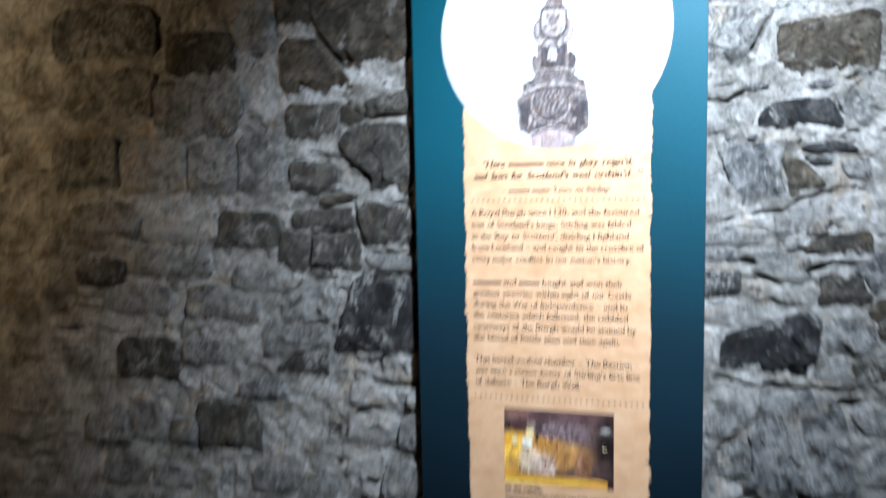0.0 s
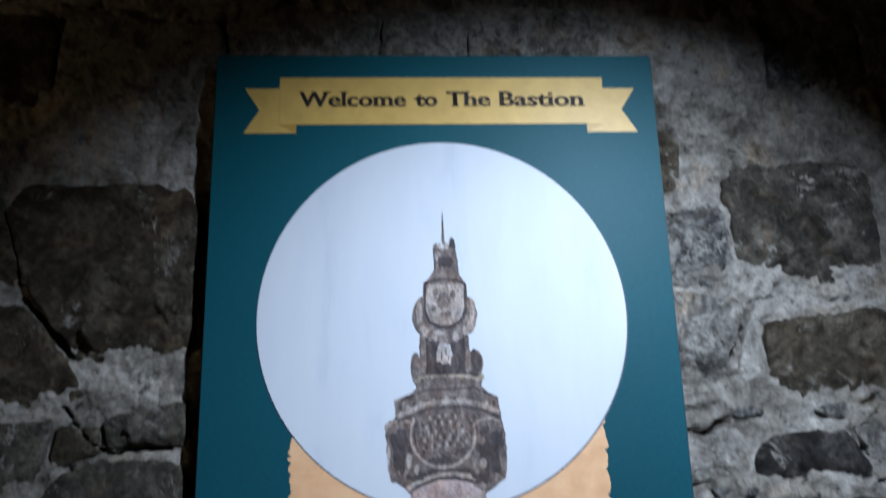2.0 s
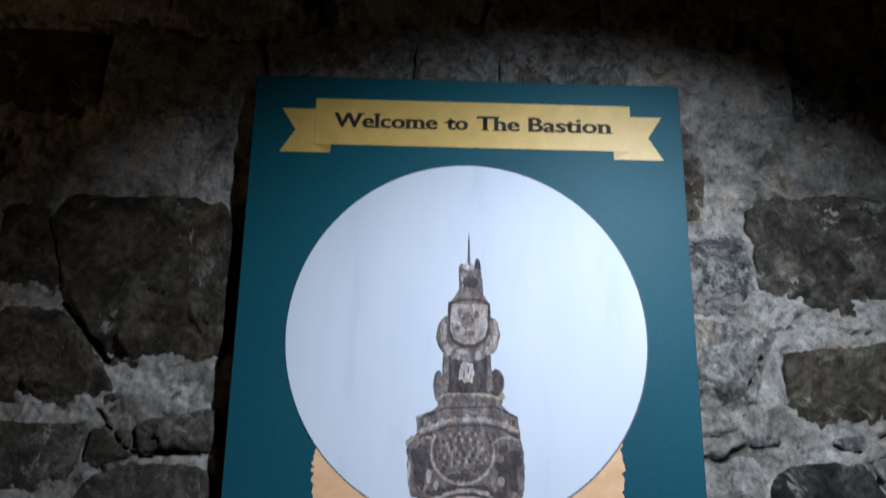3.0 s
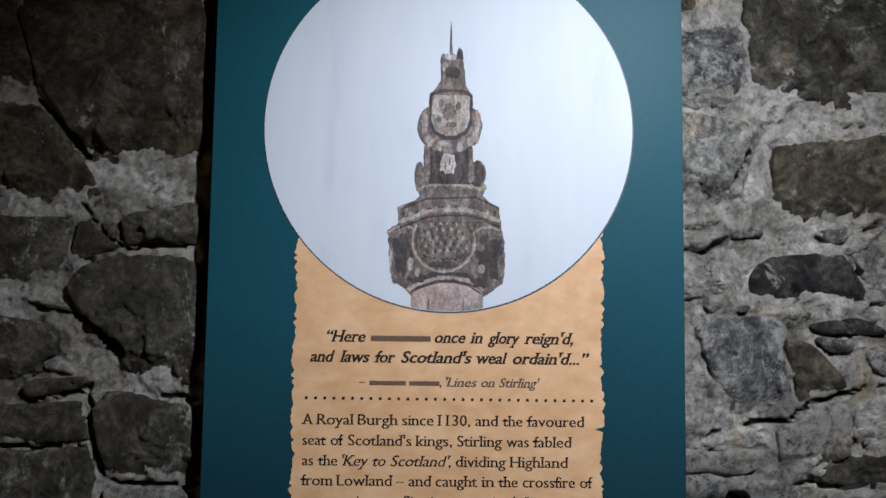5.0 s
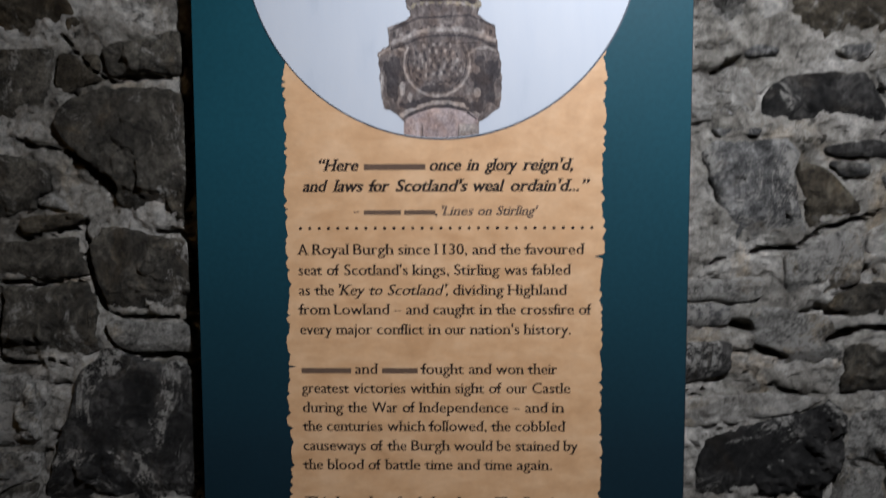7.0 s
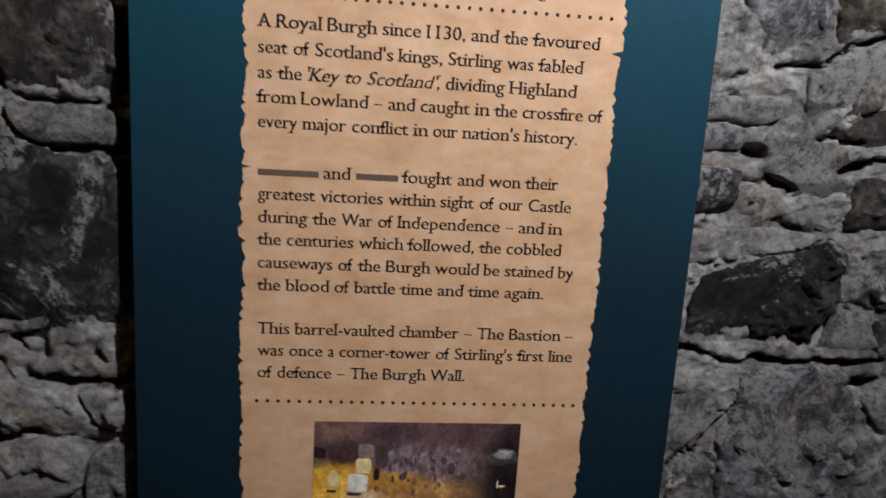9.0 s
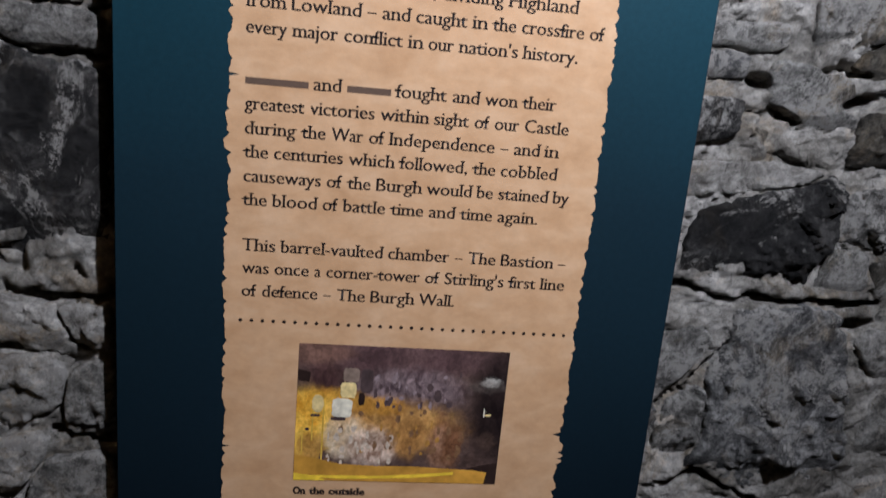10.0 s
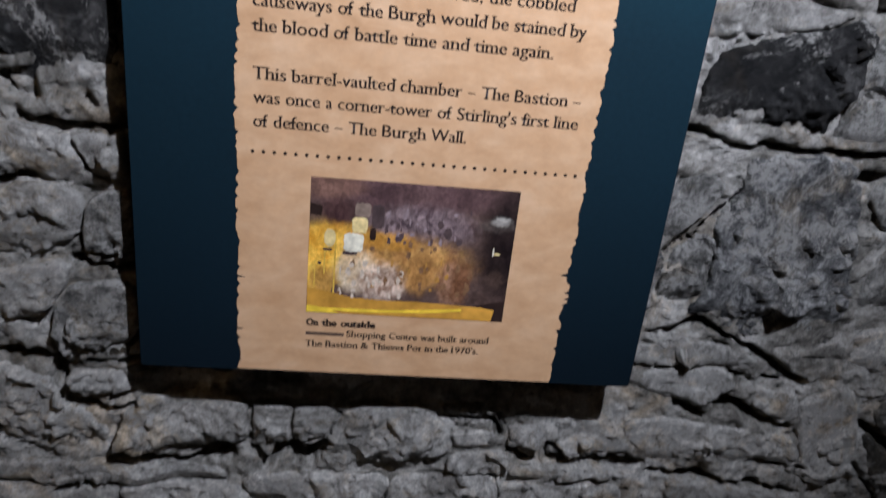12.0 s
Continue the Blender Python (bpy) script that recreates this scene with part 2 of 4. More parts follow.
def torn(z, side):
    """How far a torn edge strays from its line."""
    s = z * 30 + 1.6 * noise.noise((z * 14, side * 5.0, 0)) + 0.7 * noise.noise((z * 40, side * 3.0, 4)) + side * 0.4
    scallop = abs(math.sin(math.pi * s)) ** 0.7
    size = 0.5 + 0.9 * abs(noise.noise((z * 16, side * 2.0, 6)))
    return 0.0085 * scallop * size + 0.0022 * noise.noise((z * 130, side, 2)) + 0.005 * noise.noise((z * 11, side, 8)) - 0.005


def scroll_outline():
    left, right = [], []
    z = 0.4935
    while z < 1.76:
        slit_l = sum(0.013 * max(0, 1 - abs(z - a) / 0.0022) for a in (1.192, 0.566, 0.655))
        slit_r = sum(0.013 * max(0, 1 - abs(z - a) / 0.004) for a in (1.374, 0.690))
        left.append((-0.2535 + 0.004 * max(0, (0.9 - z) / 0.4) - torn(z, -1) + slit_l, z))
        right.append((0.2625 + torn(z, 1) - slit_r, z))
        z += 0.0011
    return left + right[::-1]


scroll = part("scroll", sheet(scroll_outline(), -0.0007), PARCHMENT, board, "tan parchment print with torn edges")


# lettering
def letters(text, bold=0.0, slant=0.0):
    """A flat mesh of one word in the built-in font, one unit high."""
    curve = bpy.data.curves.new("word", "FONT")
    curve.body, curve.size, curve.offset, curve.shear = text, 1.0, bold, slant
    curve.resolution_u = 3
    ob = new("word", curve)
    bpy.context.view_layer.update()
    me = bpy.data.meshes.new_from_object(ob.evaluated_get(bpy.context.evaluated_depsgraph_get()))
    bpy.data.objects.remove(ob)
    return me


def add_serifs(bm):
    """Feet and flags on the stems, as in an old-style book face."""
    flat = []
    for e in bm.edges:
        a, b = e.verts[0].co, e.verts[1].co
        if e.is_boundary and abs(a.y - b.y) < 0.0015 and abs(a.x - b.x) > 0.004:
            flat.append((round(a.y, 2), min(a.x, b.x), max(a.x, b.x), e.link_faces[0].calc_center_median().y > a.y))
    flat.sort()
    runs = []
    for y, xa, xb, low in flat:
        if runs and runs[-1][2] == y and abs(runs[-1][1] - xa) < 0.004 and runs[-1][3] == low:
            runs[-1][1] = xb
        else:
            runs.append([xa, xb, y, low])
    ends = []
    for xa, xb, y, low in runs:
        stem = any(xa - 0.02 < v.co.x < xb + 0.02 and v.co.y < 0.25 for v in bm.verts)
        if 0.05 < xb - xa < 0.17 and stem:
            ends.append((xa, xb, y, low))
    for xa, xb, y, low in ends:
        t = 0.055 if low else -0.055
        right = 0.10 if low or y > 0.6 else 0.02
        quad = [bm.verts.new(c) for c in ((xa - 0.10, y, 0), (xb + right, y, 0), (xb + right * 0.6, y + t, 0), (xa - 0.06, y + t, 0))]
        bm.faces.new(quad)


SETWIDTH = dict(zip("abcdefghijklmnopqrstuvwxyz", (40, 51, 42, 50, 41, 32, 44, 52, 24, 24, 49, 23, 77, 52, 51, 50, 49, 33, 36, 32, 52, 47, 68, 45, 42, 41)))
SETWIDTH |= dict(zip("ABCHIKLPRSTW", (62, 61, 70, 76, 35, 65, 56, 57, 62, 48, 65, 92)))
SETWIDTH |= dict(zip("–-.,'“”&0137", (50, 32, 22, 22, 20, 40, 40, 75, 47, 40, 47, 47)))


def set_width(word):
    """How wide an old-style book face sets a word, in letter heights."""
    return sum(SETWIDTH.get(c, 48) for c in word) / 78


STRESS = 0.05
WAIST = max(v.co.y for v in letters("x").vertices)
HEAD = max(v.co.y for v in letters("H").vertices)


def low_waist(y):
    """Brings the small letters down to the height that an old-style face gives them."""
    low = 0.64 * HEAD
    if y <= 0:
        return y
    return y * low / WAIST if y < WAIST else low + (y - WAIST) * (HEAD - low) / (HEAD - WAIST)


def line(text, x0, x1, z, size, y, parent, material=INK, bold=-0.008, slant=0.0, italic_from=None):
    """A line of words from x0 to x1 on the baseline z. '#7' stands for a bar as long as seven letters."""
    words, pen = [], 0.0
    for word in text.split(" "):
        bar = word.startswith("#")
        tail = word.lstrip("#0123456789") if bar else ""
        if bar:
            wide = 0.555 * int(word[1:len(word) - len(tail)])
            words.append((pen, wide, None))
            pen += wide + (0.0 if tail else 0.30)
            word = tail
        if word:
            lean = slant
            if italic_from and word in italic_from:
                lean = 0.28
            me = letters(word, bold, lean)
            xs = [v.co.x for v in me.vertices]
            wide = set_width(word)
            fit = (wide - 0.13) / (max(xs) - min(xs))
            for v in me.vertices:
                v.co.x = (v.co.x - min(xs)) * fit
            words.append((pen, wide, me))
            pen += wide + 0.30
    total = pen - 0.43
    k = (x1 - x0) / total
    for start, wide, me in words:
        if me is None:
            a, b = x0 + start * k, x0 + (start + wide) * k
            part("name_bar", sheet([(a, z + 0.05 * size), (b, z + 0.05 * size), (b, z + 0.38 * size), (a, z + 0.38 * size)], y, 0.0003), BAR_INK, parent, "plain brown bar")
            continue
        bm = bmesh.new()
        bm.from_mesh(me)
        add_serifs(bm)
        bpy.data.meshes.remove(me)
        once = bm.verts[:] + bm.edges[:] + bm.faces[:]
        heavier = [e for e in bmesh.ops.duplicate(bm, geom=once)["geom"] if isinstance(e, bmesh.types.BMVert)]
        for v in heavier:
            v.co.x += STRESS
            v.co.z = 0.0004
        for v in bm.verts:
            v.co = (x0 + (start + v.co.x) * k, y - 0.1 * v.co.z, z + low_waist(v.co.y) * size)
        part("word", bm, material, parent)


INKED = -0.0011
QUOTED = dict(bold=0.008, slant=0.28)
line("“Here #8 once in glory reign'd,", -0.198, 0.211, 1.5135, 0.0275, INKED, scroll, **QUOTED)
line("and laws for Scotland's weal ordain'd...”", -0.225, 0.238, 1.480, 0.0275, INKED, scroll, **QUOTED)
line("– #6 #5, 'Lines on Stirling'", -0.143, 0.156, 1.4415, 0.0215, INKED, scroll, GREY_INK, 0.0, 0.0, ("'Lines", "on", "Stirling'"))
BODY = 0.0258
line("A Royal Burgh since 1130, and the favoured", -0.234, 0.229, 1.3775, BODY, INKED, scroll)
line("seat of Scotland's kings, Stirling was fabled", -0.234, 0.208, 1.344, BODY, INKED, scroll)
line("as the 'Key to Scotland', dividing Highland", -0.234, 0.202, 1.311, BODY, INKED, scroll, italic_from=("'Key", "to", "Scotland',"))
line("from Lowland – and caught in the crossfire of", -0.234, 0.243, 1.279, BODY, INKED, scroll)
line("every major conflict in our nation's history.", -0.233, 0.210, 1.246, BODY, INKED, scroll)
line("#7 and #5 fought and won their", -0.232, 0.188, 1.180, BODY, INKED, scroll)
line("greatest victories within sight of our Castle", -0.232, 0.210, 1.148, BODY, INKED, scroll)
line("during the War of Independence – and in", -0.231, 0.199, 1.1155, BODY, INKED, scroll)
line("the centuries which followed, the cobbled", -0.231, 0.201, 1.084, BODY, INKED, scroll)
line("causeways of the Burgh would be stained by", -0.231, 0.223, 1.051, BODY, INKED, scroll)
line("the blood of battle time and time again.", -0.231, 0.181, 1.0185, BODY, INKED, scroll)
line("This barrel-vaulted chamber – The Bastion –", -0.230, 0.231, 0.9545, BODY, INKED, scroll)
line("was once a corner-tower of Stirling's first line", -0.229, 0.233, 0.922, BODY, INKED, scroll)
line("of defence – The Burgh Wall.", -0.229, 0.072, 0.8885, BODY, INKED, scroll)
line("On the outside", -0.145, -0.037, 0.5785, 0.0165, INKED, scroll, INK, 0.026)
line("#8 Shopping Centre was built around", -0.145, 0.147, 0.5605, 0.0165, INKED, scroll, INK, 0.0)
line("The Bastion & Thieves Pot in the 1970's.", -0.145, 0.133, 0.5405, 0.0165, INKED, scroll, INK, 0.0)

for z, count in ((1.4205, 32), (0.8525, 32)):
    for i in range(count):
        x = -0.2295 + 0.4725 * i / (count - 1)
        part("dot", sheet(oval(x, z, 0.0026, 0.0026, 0.0, 12), INKED, 0.0003), INK, scroll)

# the gold ribbon
ribbon = part("ribbon", sheet([(-0.285, 2.317), (0.304, 2.317), (0.302, 2.226), (-0.284, 2.226)], -0.0014), GOLD, board, "gold ribbon print")
for side in (-1, 1):
    c = 0.008
    tail = [(0.282, 2.296), (0.355, 2.296), (0.328, 2.254), (0.355, 2.210), (0.262, 2.210), (0.262, 2.222)]
    part("ribbon_tail", sheet([(c + side * x, z) for x, z in tail], -0.0007), GOLD, ribbon, "forked ribbon end")
    part("ribbon_fold", sheet([(c + side * 0.2935, 2.2255), (c + side * 0.262, 2.2255), (c + side * 0.262, 2.2105)], -0.0010, 0.0003), GOLD_DARK, ribbon, "darker fold")
line("Welcome to The Bastion", -0.250, 0.264, 2.261, 0.041, -0.0018, ribbon, INK, 0.012)

# the round photograph of a carved pillar head
CX, CZ, CR = 0.0005, 1.8775, 0.3125
disc = part("round_photograph", sheet(oval(CX, CZ, CR, CR, 0.0, 128), -0.0014), SKY, board, "pale overcast sky photograph")
part("photograph_rim", sheet(oval(CX + 0.0006, CZ - 0.0008, CR + 0.0018, CR + 0.0018, 0.0, 128), -0.0009, 0.0003), RING, disc, "thin dark rim")
U = 0.000943
LAYERS = []


def layer():
    """The next printed layer, a hair in front of the last."""
    LAYERS.append(1)
    return -0.0016 - 0.000012 * len(LAYERS)


def px(x):
    return (x - 800.5) * U


def pz(y):
    return 1.874 - (y - 170) * U


def rows(*table):
    return [(pz(y), px(a), px(b)) for y, a, b in table]


def cut_round(points):
    out = []
    for x, z in points:
        d = math.hypot(x - CX, z - CZ)
        k = min(1.0, (CR - 0.001) / d)
        out.append((CX + (x - CX) * k, CZ + (z - CZ) * k))
    return out


def rib(points, width):
    """A thin printed stroke along points."""
    out, back = [], []
    for i, (x, z) in enumerate(points):
        (xa, za), (xb, zb) = points[max(0, i - 1)], points[min(len(points) - 1, i + 1)]
        d = math.hypot(xb - xa, zb - za) or 1.0
        w = width * (0.7 + 0.6 * abs(noise.noise((x * 300, z * 300, 0))))
        out.append((x - (zb - za) / d * w, z + (xb - xa) / d * w))
        back.append((x + (zb - za) / d * w, z - (xb - xa) / d * w))
    return out + back[::-1]


def arc(cx, cy, rx, ry, a0, a1):
    return [(px(cx + rx * math.cos(radians(a0 + (a1 - a0) * i / 16))), pz(cy - ry * math.sin(radians(a0 + (a1 - a0) * i / 16)))) for i in range(17)]


def inked(name, points, material, label=""):
    return part(name, sheet(cut_round(points), layer(), 0.000008), material, disc, label)


def blot(name, x, y, rx, ry, material, rough=0.2, power=2.2, label=""):
    return inked(name, oval(px(x), pz(y), rx * U, ry * U, rough, 44, power, x * 0.37 + y), material, label)


def stroke(name, points, width, material):
    fine = []
    for (xa, ya), (xb, yb) in zip(points, points[1:]):
        fine += [(px(xa + (xb - xa) * k / 6), pz(ya + (yb - ya) * k / 6)) for k in range(6)]
    return inked(name, rib(fine + [(px(points[-1][0]), pz(points[-1][1]))], width * U), material)


# shaft and capital
foot = [(px(865 - 8 * i), pz(530)) for i in range(17)]
inked("pillar_shaft", profile(rows((512, 737, 865), (470, 737, 865), (440, 742, 860)), 0.0005) + foot, SHAFT, "pinkish stone shaft")
inked("shaft_facet", profile(rows((500, 832, 865), (470, 832, 865), (440, 832, 860)), 0.001, seed=4), CARVED_PALE)
for x in (769, 831):
    stroke("shaft_arris", [(x, 512), (x - 1, 455)], 1.2, CARVED)
inked("capital", profile(rows((470, 737, 866), (459, 727, 884), (446, 709, 900), (415, 698, 904), (375, 696, 902), (358, 695, 899), (340, 714, 896), (325, 714, 893), (305, 736, 880), (290, 752, 862)), 0.0030), CARVED, "carved capital print")
inked("neck_shadow", profile(rows((466, 738, 864), (455, 738, 866), (440, 752, 856), (428, 770, 832)), 0.0022, seed=3), CARVED_DARK)
inked("pillar_shaft", profile(rows((474, 739, 864), (462, 740, 863), (452, 762, 846), (447, 780, 826)), 0.0006, seed=9), SHAFT, "pinkish stone shaft")
stroke("neck_ring", [(730, 460), (752, 448), (785, 438), (812, 437), (842, 443), (866, 460)], 4.2, CARVED_PALE)
stroke("neck_ring_shadow", [(734, 466), (756, 455), (786, 446), (812, 445), (840, 451), (862, 466)], 1.6, CARVED_DARK)
for x, y, rx, ry in ((722, 404, 18, 30), (716, 376, 14, 16), (746, 438, 16, 10), (874, 412, 24, 36), (862, 440, 20, 14), (888, 384, 12, 20)):
    blot("recess", x, y, rx, ry, CARVED_DARK, 0.35, 2.2, "dark recess")
for x, y, rx, ry in ((704, 412, 5, 26), (712, 440, 9, 10), (742, 420, 15, 17), (896, 420, 5, 24), (884, 446, 8, 8), (853, 424, 12, 14)):
    blot("leaf_carving", x, y, rx, ry, CARVED, 0.3)
for x, y, rx, ry in ((735, 414, 5, 12), (701, 404, 3, 16), (862, 421, 6, 8), (748, 428, 4, 8)):
    blot("lit_leaf_edge", x, y, rx, ry, CARVED_PALE, 0.3)
for side, x in ((-1, 719), (1, 870)):
    blot("volute", x, 357, 25, 12, CARVED, 0.25)
    stroke("volute_edge", [(x - 24, 358), (x - 10, 348), (x + 8, 346), (x + 24, 352)], 2.6, CARVED_PALE)
    blot("volute_eye", x + side * -3, 369, 10, 9, CARVED_DARK, 0.25)
blot("medallion", 794, 372, 58, 57, CARVED, 0.05, 2.1, "carved crowned medallion")
inked("medallion_edge", rib(arc(794, 372, 56, 55, 150, 395), 2.2 * U), CARVED_PALE)
inked("medallion_edge", rib(arc(794, 372, 50, 48, 0, 359), 1.5 * U), CARVED_DARK)
blot("medallion_field", 794, 370, 48, 46, CARVED, 0.06)
carve = random.Random(5)
for row, (y, half) in enumerate(((340, 26), (352, 38), (364, 44), (376, 44), (388, 38))):
    for i in range(int(half / 3.4)):
        x = 794 - half + (i + 0.5) * 2 * half / int(half / 3.4) + carve.uniform(-1.5, 1.5)
        blot("crown_carving", x, y + carve.uniform(-2.5, 2.5) + 0.004 * (x - 794) ** 2, carve.uniform(1.5, 2.7), carve.uniform(2.2, 4.2), CARVED_DARK if (i + row) % 2 else CARVED_PALE, 0.5, 2.8)
inked("crown_rim", rib([(px(758 + 72 * i / 14), pz(396 + (5 if i % 2 else 0) + 7 * math.sin(math.pi * i / 14))) for i in range(15)], 1.5 * U), CARVED_DARK)
blot("medallion_bowl", 796, 414, 26, 6, CARVED_DARK, 0.25)
# cornice
inked("cornice", profile(rows((338, 714, 895), (322, 712, 893), (312, 712, 892), (296, 752, 860), (282, 748, 866), (268, 772, 838)), 0.0022, seed=8), CARVED, "weathered cornice")
stroke("cornice_ledge", [(714, 318), (762, 297), (850, 293), (892, 312)], 2.2, CARVED_DARK)
for i in range(15):
    x = 722 + 11.6 * i
    y = 322 - 11 * max(0.0, 1 - abs(x - 806) / 60) + 3 * (x < 740)
    blot("cornice_bead", x, y, 3.2, 5.0, CARVED_PALE if i % 2 else CARVED_DARK, 0.3)
stroke("cornice_band", [(714, 340), (735, 332), (760, 321), (792, 316), (834, 316), (862, 323), (894, 336)], 4.6, CARVED_PALE)
stroke("cornice_shadow", [(716, 348), (740, 340), (764, 330), (792, 326), (834, 326), (862, 332), (893, 345)], 2.2, CARVED_DARK)
for i in range(24):
    x = 748 + 5.1 * i
    blot("moss_fringe", x, 277 - 12 * max(0.0, 1 - ((x - 806) / 62) ** 2) + carve.uniform(-3, 3), carve.uniform(3.5, 6), carve.uniform(5, 9), LICHEN if i % 3 else CARVED_PALE, 0.35)
# the seated beast
blot("haunch", 749, 254, 8, 23, CARVED, 0.12)
blot("haunch", 853, 251, 15, 24, CARVED_DARK, 0.1)
inked("haunch_edge", rib(arc(853, 251, 14, 23, -70, 80), 1.6 * U), CARVED)
inked("figure_body", profile(rows((270, 756, 846), (240, 757, 845), (205, 758, 844), (190, 764, 838)), 0.003, seed=2), CARVED_DARK, "dark plain figure base")
inked("figure_leg", profile(rows((272, 753, 766), (240, 757, 768), (200, 758, 767)), 0.002, seed=11), CARVED, "")
inked("figure_leg", profile(rows((266, 836, 846), (235, 838, 846), (205, 836, 843)), 0.002, seed=12), CARVED)
blot("figure_torso", 803, 165, 58, 47, CARVED, 0.07, 2.2, "plain carved figure")
for i in range(9):
    x = 766 + 9.2 * i
    blot("mantle_fringe", x, 204 - 0.010 * (x - 803) ** 2 + carve.uniform(-3, 3), 6, 9, CARVED if i % 2 else CARVED_PALE, 0.3)
for x, y, rx, ry in ((757, 158, 6, 20), (852, 156, 5, 22), (848, 186, 7, 9), (764, 190, 8, 8), (790, 196, 8, 5)):
    blot("lit_mantle", x, y, rx, ry, CARVED_PALE, 0.35)
blot("hoof_stem", 800, 210, 9, 12, CARVED, 0.25)
blot("pale_patch", 800, 233, 14, 18, LIMESPOT, 0.3)
for dx, dy, h in ((-5, 4, 9), (3, -3, 7), (7, 8, 5)):
    blot("patch_crease", 800 + dx, 233 + dy, 1.4, h, CARVED, 0.3)
inked("figure_neck", profile(rows((116, 768, 842), (104, 769, 838), (92, 779, 832), (80, 786, 829), (60, 787, 828)), 0.002, seed=14), CARVED)
inked("shield_shade", profile(rows((190, 792, 814), (180, 774, 832), (160, 765, 843), (108, 766, 843)), 0.0018, seed=15), CARVED_DARK)
inked("shield", profile(rows((182, 792, 812), (173, 776, 829), (155, 769, 837), (108, 770, 838)), 0.0018, seed=6), CARVED_PALE, "pale carved shield")
for x, y, rx, ry in ((800, 138, 12, 15), (786, 125, 5, 9), (818, 128, 5, 8), (805, 162, 10, 5), (782, 152, 4, 7)):
    blot("shield_boss", x, y, rx, ry, CARVED, 0.4)
stroke("shield_strip", [(835, 125), (836, 150), (831, 168)], 2.2, LIMESPOT)
stroke("figure_band", [(767, 108), (785, 101), (806, 99), (826, 101), (841, 108)], 3.6, CARVED_DARK)
inked("figure_head", profile(rows((86, 788, 828), (62, 786, 827), (42, 785, 826), (34, 787, 824)), 0.0025, seed=5), CARVED, "plain carved head")
inked("figure_ear", [(px(812), pz(40)), (px(826), pz(42)), (px(823), pz(24)), (px(817), pz(20))], CARVED_DARK)
inked("figure_ear", [(px(785), pz(46)), (px(796), pz(38)), (px(790), pz(31)), (px(786), pz(34))], CARVED)
blot("pale_brow", 803, 37, 11, 7, LIMESPOT, 0.3)
blot("pale_cheek", 793, 56, 5, 10, CARVED_PALE, 0.3)
blot("face_shadow", 806, 66, 15, 11, CARVED_DARK, 0.2)
inked("spike", [(px(801), pz(34)), (px(806), pz(34)), (px(803), pz(-32))], CARVED)


